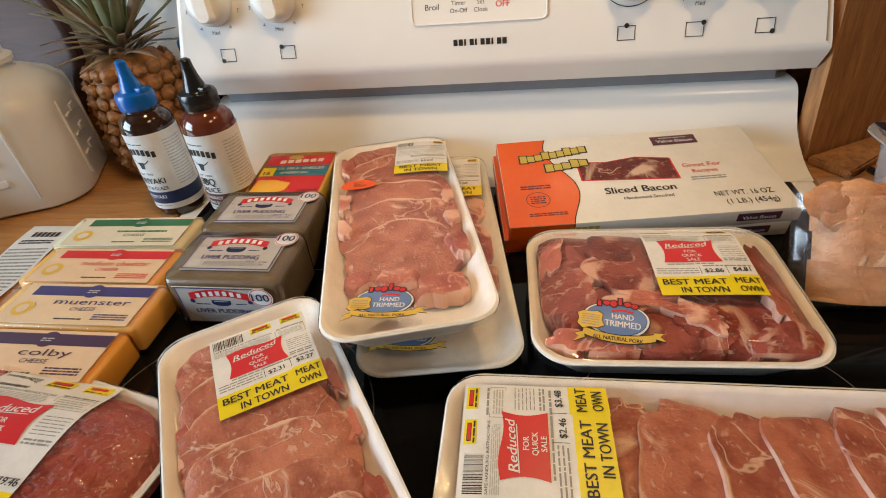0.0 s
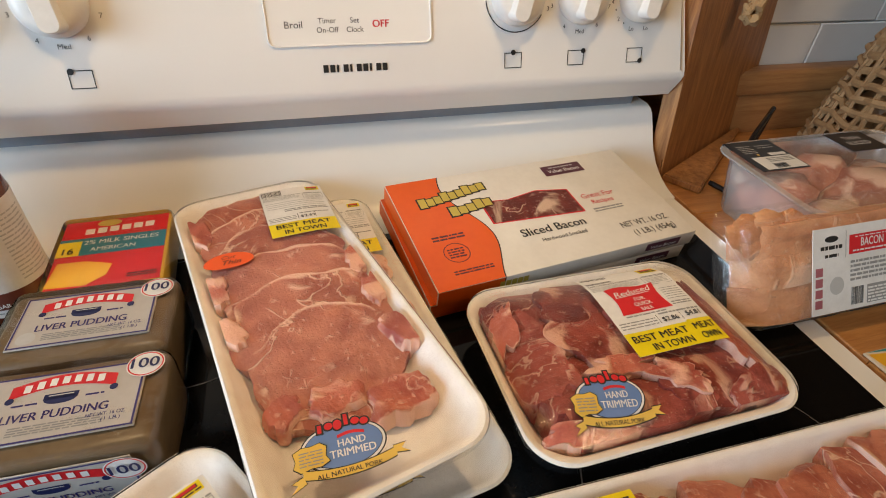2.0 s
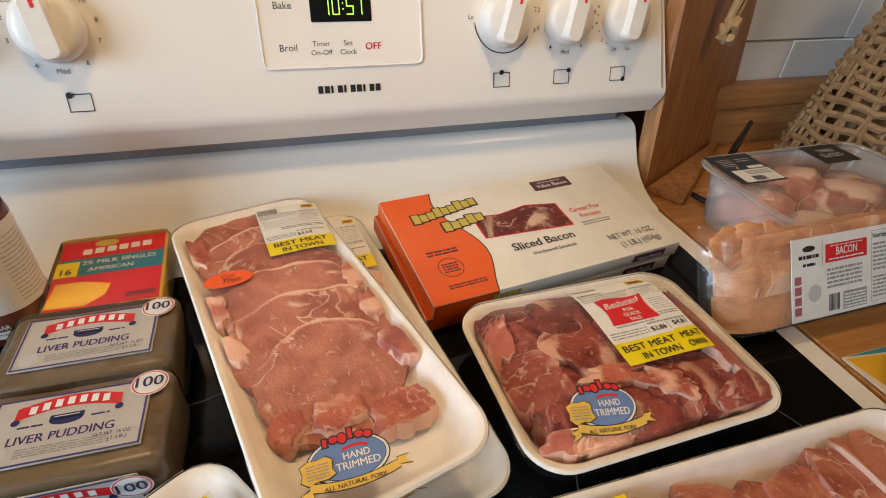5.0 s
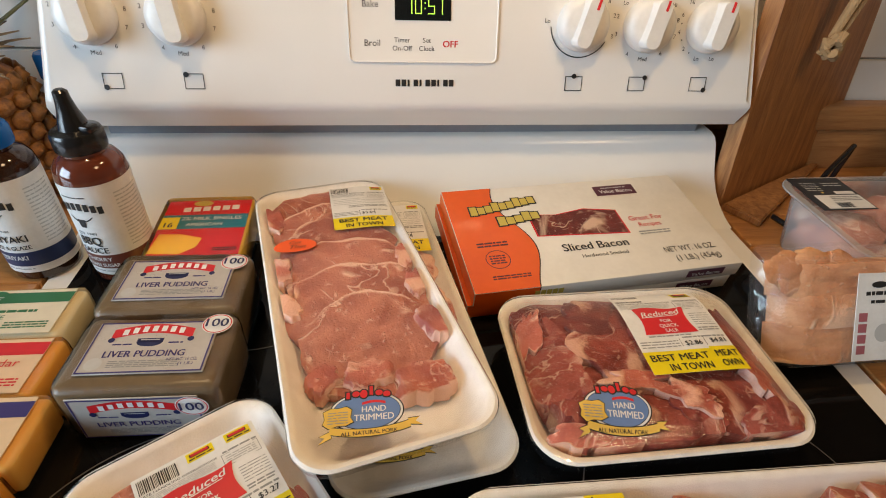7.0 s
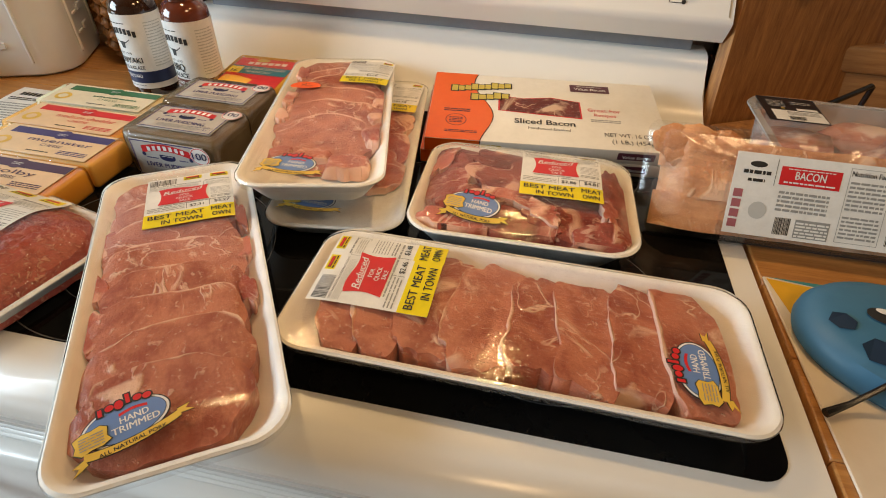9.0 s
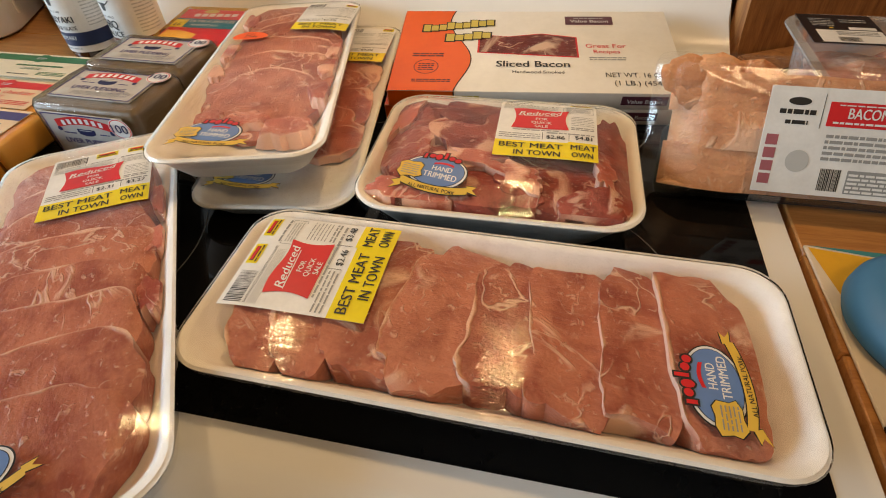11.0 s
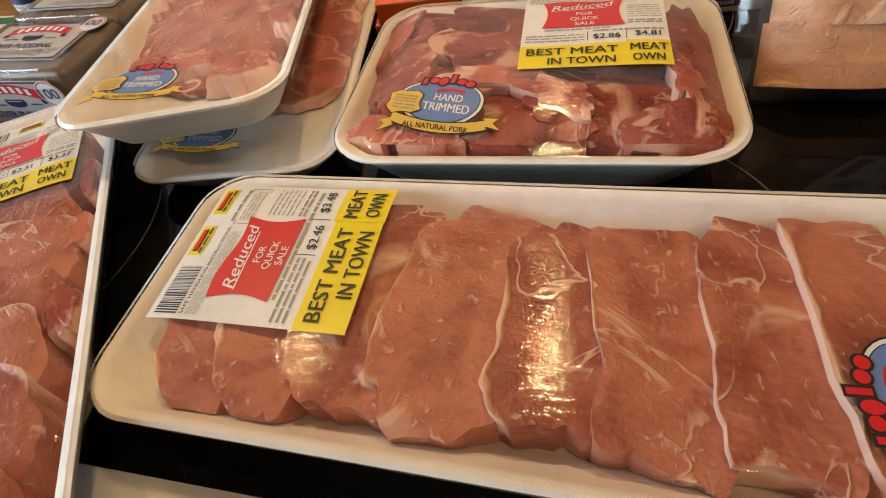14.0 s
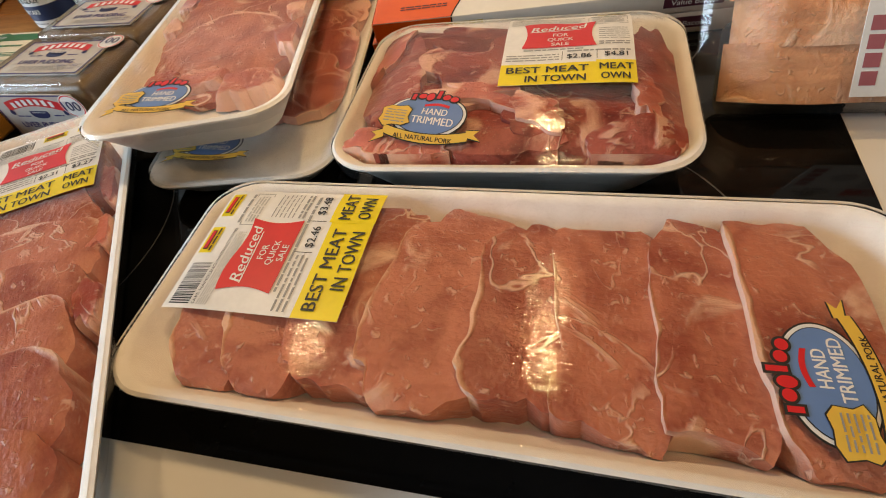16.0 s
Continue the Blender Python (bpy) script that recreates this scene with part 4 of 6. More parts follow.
# square tray of pork steaks
ts = Tray("steak_tray", "white foam tray heaped with dark red marbled pork steaks", "meat tray", pose(0.1580, 0.3260, G, 0, 0, 1.0), 0.214, 0.165, 0.036, 0.0135, 0.03, fall=0.022)
for i, (x, y, a, b, tn, tilt, td) in enumerate(((-0.078, 0.010, 0.022, 0.052, 12, 0.15, 0), (-0.058, 0.048, 0.036, 0.027, 12, 0.10, 200), (0.004, 0.040, 0.052, 0.034, -8, -0.12, 0), (0.050, 0.020, 0.048, 0.040, -20, -0.15, 0), (-0.058, -0.028, 0.030, 0.044, 10, -0.12, 90), (-0.010, 0.002, 0.044, 0.044, 25, -0.10, 0), (0.086, -0.006, 0.016, 0.052, 8, 0.10, 180), (-0.016, -0.050, 0.050, 0.024, 4, -0.2, 90), (0.044, -0.042, 0.044, 0.030, -16, -0.12, 45), (0.072, -0.064, 0.024, 0.013, 10, 0.0, 0))):
    ts.slice(x, y, a, b, tn, 121 + i, 0.0235 + 0.0018 * i, tilt, 0.022, material=STEAK, name="pork_steak", rough=0.15, power=2.5, tiltdir=td, fat=(170, 200, 30, 90, 150, 120, 0, 60, 100, 250)[i], droop=0.008)
for i, (x, y, a, b, tn) in enumerate(((-0.088, 0.030, 0.024, 0.009, 70), (-0.020, -0.026, 0.024, 0.008, -10), (0.016, -0.044, 0.020, 0.010, -28), (0.078, -0.034, 0.018, 0.007, 100), (-0.066, -0.066, 0.026, 0.007, -4), (0.092, -0.058, 0.010, 0.008, 20))):
    ts.slice(x, y, a, b, tn, 141 + i, 0.030, 0.0, 0.021, material=PORKEDGE, name="fat_strip", rough=0.32)
ts.wrap(FILM)
price_label(ts, -0.0063, -0.0262, 0.5, 0.0785, 0.094, ("$2.86", "$4.81"), True, True, 21, 1, 0.25)
emblem(ts, -0.0446, -0.0498, -8.6, 0.77)

# ground beef tray
tb = Tray("ground_beef_tray", "white foam tray of ground beef with a price label", "meat tray", pose(-0.316, 0.143, G, 0, 0, -14), 0.235, 0.165, 0.026, 0.017, 0.045, fall=0.026)
bm = bmesh.new()
lay = bm.verts.layers.float.new("edge")
ol = dense(rrect(0.216, 0.148, 0.045, 10), 0.0045)
loops = []
for k in range(44):
    s = 1 - k / 44
    loops.append([(x * s, y * s, (tb.top(x * s, y * s) - 0.0004 if k else 0.008) - 0.0058 * abs(noise.noise(Vector((x * s * 110, y * s * 170, 3)))) - 0.003 * abs(noise.noise(Vector((x * s * 260, y * s * 260, 9))))) for x, y in ol])
loft(loops, True, True, bm)
part("ground_beef", bm, BEEF, tb.ob, "coarse red ground beef")
tb.wrap(clear_film("tight_film", (3, 3, 3), 0.9, 0.008, scale=30, rough=0.06, relief=0.004))
price_label(tb, -0.042, -0.042, 10, 0.100, 0.108, ("$16.06", "$19.46"), True, False, 25, 2, 0.15)


# ---- bacon boxes ----
def bacon_box(m, group="boxed bacon"):
    ob = thing("bacon_box", "flat white and orange cardboard box of sliced bacon", "bacon box", m, group)
    L, W, H = 0.283, 0.150, 0.0178
    body = part("carton", box(0, L, 0, W, 0, H, 0.0012, 2), CARD, ob)
    top = flat((0, 0, H), (1, 0, 0), (0, 1, 0))
    frt = flat((0, 0, 0), (1, 0, 0), (0, 0, 1))
    lft = flat((0, W, 0), (0, -1, 0), (0, 0, 1))
    wave = lambda v: 0.060 + 0.010 * math.sin(v * 46 - 1.0) + 0.012 * (1 - v / W)
    p = Print()
    ks = [W * i / 30 for i in range(31)]
    for a, b in zip(ks, ks[1:]):
        p.band(INK, [(0.001, b), (wave(b) + 0.0012, b)], [(0.001, a), (wave(a) + 0.0012, a)], 0.6, "black_edge")
        p.band(ORANGE, [(0.0006, b), (wave(b) * 0.5, b), (wave(b), b)], [(0.0006, a), (wave(a) * 0.5, a), (wave(a), a)], 1.2, "orange_panel")
    # brand: plain yellow-green blocks with a dark border
    for row, (u0, v0, cnt, w) in enumerate(((0.024, 0.106, 9, 0.0075), (0.050, 0.087, 5, 0.0085))):
        for mt, g, hh in ((INK, 0.0016, 2), (mat("olive_ink", (0.62, 0.50, 0.10), 0.4), 0, 3)):
            for i in range(cnt):
                u, v = u0 + i * (w + 0.0010), v0 + i * 0.0016
                p.rect(mt, u - g, v - g, u + w + g, v + 0.0135 + g - (0.003 if i % 3 else 0), hh, "brand_mark", 0.02)
    # window with bacon showing
    win = [(0.084, 0.066), (0.186, 0.058), (0.186, 0.096), (0.150, 0.103), (0.115, 0.097), (0.084, 0.101)]
    p.poly(RED, win, 1.2, "window_border")
    cx, cy = 0.135, 0.081
    p.poly(MATS["bacon_print"], [(cx + (a - cx) * 0.965, cy + (b - cy) * 0.93) for a, b in win], 2, "bacon_window")
    p.text(INK, "Sliced Bacon", 0.140, 0.041, 0.0105, 2, "c", 0.072, 0.015)
    p.text(INK, "Hardwood Smoked", 0.145, 0.030, 0.0050, 2, "c", 0.050)
    p.text(RED, "Great For", 0.214, 0.076, 0.0075, 2, "c", 0.040, 0.0)
    p.text(RED, "Recipes", 0.214, 0.066, 0.0065, 2, "c", 0.026, 0.0)
    p.lines(GREYINK, 0.196, 0.054, 0.232, 0.061, 2, 4)
    p.text(INK, "NET WT. 16 OZ.", 0.238, 0.025, 0.0078, 2, "c", 0.058)
    p.text(INK, "(1 LB.) (454g)", 0.241, 0.012, 0.0078, 2, "c", 0.050)
    p.rect(MAROON, 0.176, 0.121, 0.226, 0.138, 1.5, "maroon_badge")
    p.text(WHITEINK, "Value Bacon", 0.201, 0.125, 0.0058, 3, "c", 0.040, 0.01)
    p.lines(PALEINK, 0.185, 0.133, 0.216, 0.136, 1, 9, 3)
    p.lines(MAROON, 0.018, 0.058, 0.050, 0.066, 2, 5, 2)
    for r0, r1 in ((0.0125, 0.0117),):
        p.band(MAROON, [(0.034 + r0 * math.cos(i * 0.2618), 0.040 + r0 * math.sin(i * 0.2618)) for i in range(25)], [(0.034 + r1 * math.cos(i * 0.2618), 0.040 + r1 * math.sin(i * 0.2618)) for i in range(25)], 2, "stamp")
    p.lines(MAROON, 0.026, 0.034, 0.042, 0.047, 4, 7, 2)
    p.lines(MAROON, 0.022, 0.014, 0.060, 0.020, 2, 8, 2)
    p.build(body, top)
    p = Print()
    e = wave(0)
    p.rect(ORANGE, 0.0006, 0.0006, e, H - 0.0004, 1.2, "orange_panel")
    p.rect(INK, e, 0.0006, e + 0.0012, H - 0.0004, 0.8, "black_edge")
    for i in range(5):
        p.rect(mat("olive_ink", (0.62, 0.50, 0.10), 0.4), e - 0.004 + i * 0.006, 0.006, e + 0.001 + i * 0.006, 0.013, 2, "brand_mark", 0.02)
    p.rect(MAROON, 0.222, 0.005, 0.264, 0.0145, 1, "maroon_badge")
    p.text(WHITEINK, "Value Bacon", 0.243, 0.0072, 0.0042, 3, "c", 0.032, 0.01)
    p.build(body, frt)
    p = Print()
    p.rect(ORANGE, 0.0006, 0.0006, W - 0.0006, H - 0.0004, 1.2, "orange_panel")
    p.build(body, lft)
    return ob


MATS["bacon_print"] = meat_mat("bacon_print", (0.24, 0.05, 0.035), (0.13, 0.025, 0.02), (0.66, 0.46, 0.34), 0.9, 3.0, 0.56, 70)
bacon_box(pose(0.0345, 0.4140, G + 0.0186, 7.0, 0, 6.6))
bacon_box(pose(0.0290, 0.4180, G + 0.0004, 7.0, 0, 6.2))


# ---- liver pudding blocks ----
WRAPBROWN = mat("brown_meat_block", (0.20, 0.138, 0.072), 0.35, col2=(0.135, 0.088, 0.044), scale=40, bump=0.4, bscale=60)
CREAM = mat("cream_label", (0.52, 0.49, 0.45), 0.4, scale=40)
VIOLET = mat("violet_ink", (0.05, 0.04, 0.18), 0.4)


def pudding_print(p, w, h, s=1.0):
    p.rect(CREAM, 0, 0, w, h, 1, "label")
    for a in ((0, 0, w, 0.0012), (0, h - 0.0012, w, h), (0, 0, 0.0012, h), (w - 0.0012, 0, w, h)):
        p.rect(VIOLET, *a, 2, "label_border", 0.03)
    arc = lambda t, o: (w * (0.14 + 0.68 * t), h * (0.72 + o) + h * 0.11 * math.sin(math.pi * t))
    p.band(RED, [arc(i / 14, 0.13) for i in range(15)], [arc(i / 14, -0.06) for i in range(15)], 2, "red_banner")
    for i in range(7):          # brand: plain pale blocks
        t = 0.12 + i * 0.115
        u, v = arc(t, -0.03)
        p.rect(WHITEINK, u, v, u + w * 0.045, v + h * 0.12, 3, "brand_mark", 0.02)
    for e in (0.155, 0.815):
        p.oval(NAVY, w * e, h * 0.63, 0.0024 * s, 0.0024 * s, 3, "dot", 14)
    p.oval(NAVY, w * 0.48, h * 0.57, w * 0.105, h * 0.075, 2, "pot_picture", 24)
    p.rect(NAVY, w * 0.37, h * 0.57, w * 0.59, h * 0.66, 2, "pot_picture")
    p.rect(PALEINK, w * 0.40, h * 0.62, w * 0.56, h * 0.635, 3, "pot_rim")
    p.lines(VIOLET, w * 0.18, h * 0.53, w * 0.34, h * 0.58, 1, 5, 2)
    p.lines(VIOLET, w * 0.64, h * 0.55, w * 0.76, h * 0.60, 1, 6, 2)
    p.text(VIOLET, "LIVER PUDDING", w * 0.48, h * 0.295, h * 0.125, 2, "c", w * 0.66, 0.02)
    p.lines(GREYINK, w * 0.22, h * 0.10, w * 0.80, h * 0.24, 4, 8, 2)
    p.text(VIOLET, "NET WT. 16 OZ.", w * 0.81, h * 0.20, h * 0.055, 3, "c", w * 0.25)
    p.text(VIOLET, "(1 LB.)", w * 0.85, h * 0.12, h * 0.055, 3, "c", w * 0.12)
    p.oval(PALEINK, w * 0.11, h * 0.17, h * 0.12, h * 0.12, 2, "seal", 24)


def pudding(m, group="liver pudding blocks"):
    ob = thing("liver_pudding_block", "brown block of liver pudding in clear wrap with labels", "meat block", m, group)
    L, W, H = 0.112, 0.072, 0.052
    bm = box(0, L, 0, W, 0, H, 0.007, 4)
    bmesh.ops.subdivide_edges(bm, edges=bm.edges[:], cuts=2, use_grid_fill=True)
    for v in bm.verts:
        v.co += 0.0012 * noise.noise_vector(v.co * 45)
    part("meat_block", bm, WRAPBROWN, ob)
    o2 = dense(rrect(L + 0.003, W + 0.003, 0.009, 5), 0.01)
    bm = loft([[(x * k + L / 2, y * k + W / 2, z + 0.0008 * noise.noise(Vector((x * 90, y * 90, z * 90)))) for x, y in o2] for k, z in ((0.97, 0.001), (1, 0.006), (1.0, 0.044), (0.985, 0.050), (0.95, 0.0535), (0.7, 0.0546), (0.3, 0.0546))], False, True)
    wr = part("plastic_wrap", bm, FILM2, ob, "clear crinkled plastic wrap")
    wr.visible_shadow = False
    lab = part("top_label", box(0.012, 0.100, 0.012, 0.062, 0.0535, 0.0546, 0.0002, 1), CREAM, ob, "cream paper label with red banner")
    p = Print()
    pudding_print(p, 0.086, 0.049)
    p.build(lab, flat((0.013, 0.0125, 0.0546), (1, 0, 0), (0, 1, 0)))
    lab2 = part("front_label", box(0.010, 0.098, -0.0026, -0.0016, 0.002, 0.046, 0.0002, 1), CREAM, ob, "cream paper label with red banner")
    p = Print()
    pudding_print(p, 0.086, 0.043)
    p.build(lab2, flat((0.011, -0.0026, 0.0025), (1, 0, 0), (0, 0, 1)))
    for par, pl in ((lab, flat((0.099, 0.058, 0.0554), (1, 0, 0), (0, 1, 0))), (lab2, flat((0.093, -0.0034, 0.036), (1, 0, 0), (0, 0, 1)))):
        p = Print()
        p.oval(WHITEINK, 0, 0, 0.0115, 0.0105, 0.5, "round_sticker", 30)
        p.band(RED, [(0.0108 * math.cos(i * 0.2618), 0.0098 * math.sin(i * 0.2618)) for i in range(25)], [(0.0100 * math.cos(i * 0.2618), 0.0090 * math.sin(i * 0.2618)) for i in range(25)], 1, "sticker_ring")
        p.text(NAVY, "100", 0, -0.0035, 0.0085, 4, "c", 0.0165, 0.03)
        p.build(par, pl)
    return ob


pud = pudding(pose(-0.2765, 0.3140, G, 0, 0, -1.5))
copy_thing(pud, pose(-0.2790, 0.3900, G, 0, 0, -1.0))


# ---- cheese blocks ----
def cheese(name, label, colour, stripe, title, m, tcol):
    ob = thing(name, label, "cheese block", m, "cheese blocks")
    L, W, H = 0.150, 0.056, 0.030
    base = mat(name + "_cheese", colour, 0.4, col2=tuple(c * 0.92 for c in colour), scale=20, coat=0.4)
    part("cheese", box(-L / 2, L / 2, -W / 2, W / 2, 0, H - 0.001, 0.004, 3), base, ob)
    o2 = dense(rrect(L + 0.004, W + 0.002, 0.004, 3), 0.01)
    bm = loft([[(x * k, y * k2, z) for x, y in o2] for k, k2, z in ((1, 0.98, 0.0005), (1.0, 1.0, 0.004), (1.0, 1.0, 0.025), (0.985, 0.97, 0.0304), (0.6, 0.6, 0.0306))], False, True)
    fin = [(-L / 2 - 0.002, -W / 2 + 0.003), (-L / 2 - 0.018, -W / 2 + 0.001), (-L / 2 - 0.018, W / 2 - 0.001), (-L / 2 - 0.002, W / 2 - 0.003)]
    for z in (0.013, 0.0145):
        bm.faces.new([bm.verts.new((x, y, z + 0.002 * math.sin(y * 160))) for x, y in fin])
    w = part("plastic_wrap", bm, FILM2, ob, "clear plastic wrap with a crimped end")
    w.visible_shadow = False
    pale = mat(name + "_label", tuple(0.45 * c + 0.55 * d for c, d in zip(colour, (0.80, 0.74, 0.62))), 0.4, scale=30)
    lab = part("label", box(-0.068, 0.068, -0.0265, 0.0265, 0.0306, 0.0313, 0.0002, 1), pale, ob, "pale printed label with a coloured stripe")
    p = Print()
    p.rect(stripe, 0.012, 0.036, 0.136, 0.049, 1, "stripe")
    p.oval(stripe, 0.075, 0.0425, 0.0095, 0.0088, 2, "brand_mark", 24)
    p.lines(PALEINK, 0.069, 0.040, 0.081, 0.045, 2, 3, 3)
    if title:
        p.text(tcol, title, 0.084, 0.0245, 0.0075, 2, "c", min(0.010 * len(title), 0.078), 0.0)
    else:
        p.lines(tcol, 0.055, 0.0245, 0.115, 0.030, 1, 4)
    p.text(tcol, "CHEESE", 0.080, 0.0165, 0.0048, 2, "c", 0.026)
    p.lines(INK, 0.060, 0.0055, 0.088, 0.0085, 1, 6)
    p.lines(tcol, 0.096, 0.006, 0.130, 0.0145, 3, 7)
    p.oval(GOLD, 0.018, 0.018, 0.0105, 0.0095, 1, "gold_seal", 28)
    p.oval(pale, 0.018, 0.018, 0.0060, 0.0054, 2, "seal_middle", 20)
    p.build(lab, flat((-0.068, -0.0265, 0.0313), (1, 0, 0), (0, 1, 0)))
    return ob


GREENINK = mat("green_ink", (0.03, 0.17, 0.07), 0.4)
PURPLE = mat("purple_ink", (0.07, 0.025, 0.07), 0.4)
cheese("white_cheese_block", "white cheese block with a green striped label in clear wrap", (0.80, 0.70, 0.45), GREENINK, "", pose(-0.386, 0.4190, G, 0, 0, 0), GREENINK)
cheese("cheddar_block", "orange cheddar block with a red striped label in clear wrap", (0.86, 0.42, 0.07), RED, "medium cheddar", pose(-0.379, 0.3600, G, 0, 0, -1), RED)
cheese("muenster_block", "orange-edged muenster cheese block with a navy striped label", (0.86, 0.46, 0.09), VIOLET, "muenster", pose(-0.361, 0.3000, G + 0.003, 0, 0, -1), VIOLET)
cheese("colby_block", "orange colby cheese block with a purple striped label", (0.86, 0.40, 0.05), PURPLE, "colby", pose(-0.366, 0.2420, G, 0, 0, -1), PURPLE)

# ---- cheese slices ----
ob = thing("cheese_slices_pack", "red and yellow pack of wrapped cheese slices", "cheese pack", pose(-0.232, 0.5330, G, 3, 0, 1))
YEL = mat("slice_cheese", (0.86, 0.52, 0.05), 0.35, coat=0.4, scale=20)
part("cheese_stack", box(-0.045, 0.045, -0.049, 0.049, 0, 0.036, 0.004, 3), YEL, ob)
lab = part("label", box(-0.043, 0.043, -0.046, 0.046, 0.0358, 0.0366, 0.0003, 1), RED, ob, "red printed label with a teal band")
p = Print()
p.rect(mat("teal_ink", (0.02, 0.22, 0.30), 0.4), 0, 0.042, 0.086, 0.066, 1, "teal_band")
p.rect(YELLOW, 0, 0.042, 0.018, 0.062, 2, "yellow_corner")
p.text(INK, "16", 0.009, 0.045, 0.008, 3, "c", None, 0.02)
p.text(WHITEINK, "2% MILK SINGLES", 0.050, 0.056, 0.0058, 3, "c", 0.060, 0.01)
p.text(WHITEINK, "AMERICAN", 0.044, 0.046, 0.0055, 3, "c", 0.036, 0.01)
for i in range(6):
    p.rect(WHITEINK, 0.018 + i * 0.0098, 0.071 + i * 0.0006, 0.0255 + i * 0.0098, 0.079 + i * 0.0006, 2, "brand_mark", 0.03)
p.oval(mat("olive_ink", (0.62, 0.50, 0.10), 0.4), 0.036, 0.086, 0.010, 0.005, 2, "brand_mark", 24)
p.poly(YEL, [(0.0, 0.004), (0.030, 0.002), (0.044, 0.012), (0.047, 0.026), (0.026, 0.033), (0.004, 0.034)], 2, "cheese_picture")
p.lines(INK, 0.060, 0.006, 0.083, 0.012, 2, 4, 2)
p.build(lab, flat((-0.043, -0.046, 0.0366), (1, 0, 0), (0, 1, 0)))
o2 = dense(rrect(0.094, 0.102, 0.006, 4), 0.01)
w = part("plastic_wrap", loft([[(x * k, y * k, z) for x, y in o2] for k, z in ((0.98, 0.001), (1, 0.006), (1, 0.033), (0.97, 0.0385), (0.4, 0.0387))], False, True), FILM2, ob)
w.visible_shadow = False


# ---- sauce bottles ----
def bottle(name, label, sauce, cap, band, lines, m, spin):
    ob = thing(name, label, "sauce bottle", m, "sauce bottles")
    S = mat(name + "_sauce", sauce, 0.12, scale=30, coat=0.5)
    part("bottle_body", lathe([(0.026, 0.0), (0.0290, 0.003), (0.0298, 0.010), (0.0298, 0.112), (0.0285, 0.120), (0.024, 0.127), (0.0185, 0.131), (0.0185, 0.136)], 48), S, ob, "clear plastic bottle full of dark sauce")
    R = 0.0302
    n = 48
    bm = bmesh.new()
    span = radians(300)
    rows = [[bm.verts.new((R * math.sin(-span / 2 + span * i / n), -R * math.cos(-span / 2 + span * i / n), z)) for i in range(n + 1)] for z in (0.012, 0.110)]
    for i in range(n):
        bm.faces.new((rows[0][i], rows[0][i + 1], rows[1][i + 1], rows[1][i]))
    lab = part("label", bm, PAPER, ob, "white wrap-round paper label")
    place = lambda u, v, h: Vector(((R + h + 0.0001) * math.sin(u / R), -(R + h + 0.0001) * math.cos(u / R), 0.012 + v))
    p = Print()
    p.rect(band, -0.078, 0.008, 0.078, 0.024, 1, "colour_band", 0.003)
    for i in range(8):       # brand: arched dark blocks
        u = -0.0215 + i * 0.0056
        p.rect(INK, u, 0.070 + 0.004 * math.sin(math.pi * i / 7), u + 0.0042, 0.0775 + 0.004 * math.sin(math.pi * i / 7), 1, "brand_mark", 0.004)
    # bull head sign
    p.poly(INK, [(-0.004, 0.064), (-0.0025, 0.0555), (0.0025, 0.0555), (0.004, 0.064)], 1, "bull_sign")
    p.band(INK, [(-0.011 + 0.022 * i / 8, 0.0625 + 0.005 * (abs(i - 4) / 4) ** 2) for i in range(9)], [(-0.011 + 0.022 * i / 8, 0.061 + 0.0055 * (abs(i - 4) / 4) ** 2) for i in range(9)], 1, "bull_sign")
    p.lines(INK, -0.012, 0.0865, 0.012, 0.0885, 1, 3)
    p.text(INK, "EST 1940", 0, 0.0475, 0.0028, 2, "c", 0.018)
    for s, v, z, w_ in lines:
        p.text(WHITEINK if v < 0.024 else INK, s, 0, v, z, 2, "c", w_, 0.01)
    p.lines(GREYINK, -0.012, 0.004, 0.014, 0.006, 1, 5)
    p.lines(PALEINK, 0.034, 0.03, 0.060, 0.09, 16, 6, 1, 0.35)
    p.build(lab, place)
    c = part("cap", lathe([(0.0205, 0.134), (0.0210, 0.136), (0.0210, 0.148), (0.0195, 0.151), (0.0125, 0.153), (0.0105, 0.160), (0.0080, 0.168), (0.0062, 0.178), (0.0058, 0.184), (0.0035, 0.186)], 40), cap, ob, "pointed plastic squeeze cap")
    bm = bmesh.new()
    join(bm, box(0.006, 0.0195, -0.006, 0.006, 0.150, 0.157, 0.002, 2))
    part("cap_tab", bm, cap, c)
    ob.matrix_world = m @ pose(0, 0, 0, 0, 0, spin)
    return ob


bottle("teriyaki_bottle", "dark teriyaki sauce bottle with white label and blue cap", (0.035, 0.015, 0.008), mat("blue_cap", (0.0, 0.12, 0.50), 0.25, scale=40), mat("navy_band", (0.02, 0.035, 0.10), 0.4), (("TERIYAKI", 0.036, 0.0075, 0.040), ("SAUCE & GLAZE", 0.0275, 0.0045, 0.040), ("TERIYAKI", 0.0155, 0.0050, 0.026)), pose(-0.3890, 0.5240, G), -14)
bottle("bbq_bottle", "reddish-brown bbq sauce bottle with white label and black cap", (0.13, 0.032, 0.016), BLACKPL, mat("brown_band", (0.16, 0.045, 0.03), 0.4), (("BBQ", 0.036, 0.0095, 0.020), ("SAUCE", 0.0265, 0.0065, 0.026), ("CHERRY", 0.0170, 0.0042, 0.026), ("BROWN SUGAR", 0.0100, 0.0042, 0.036)), pose(-0.3080, 0.5170, G), -18)


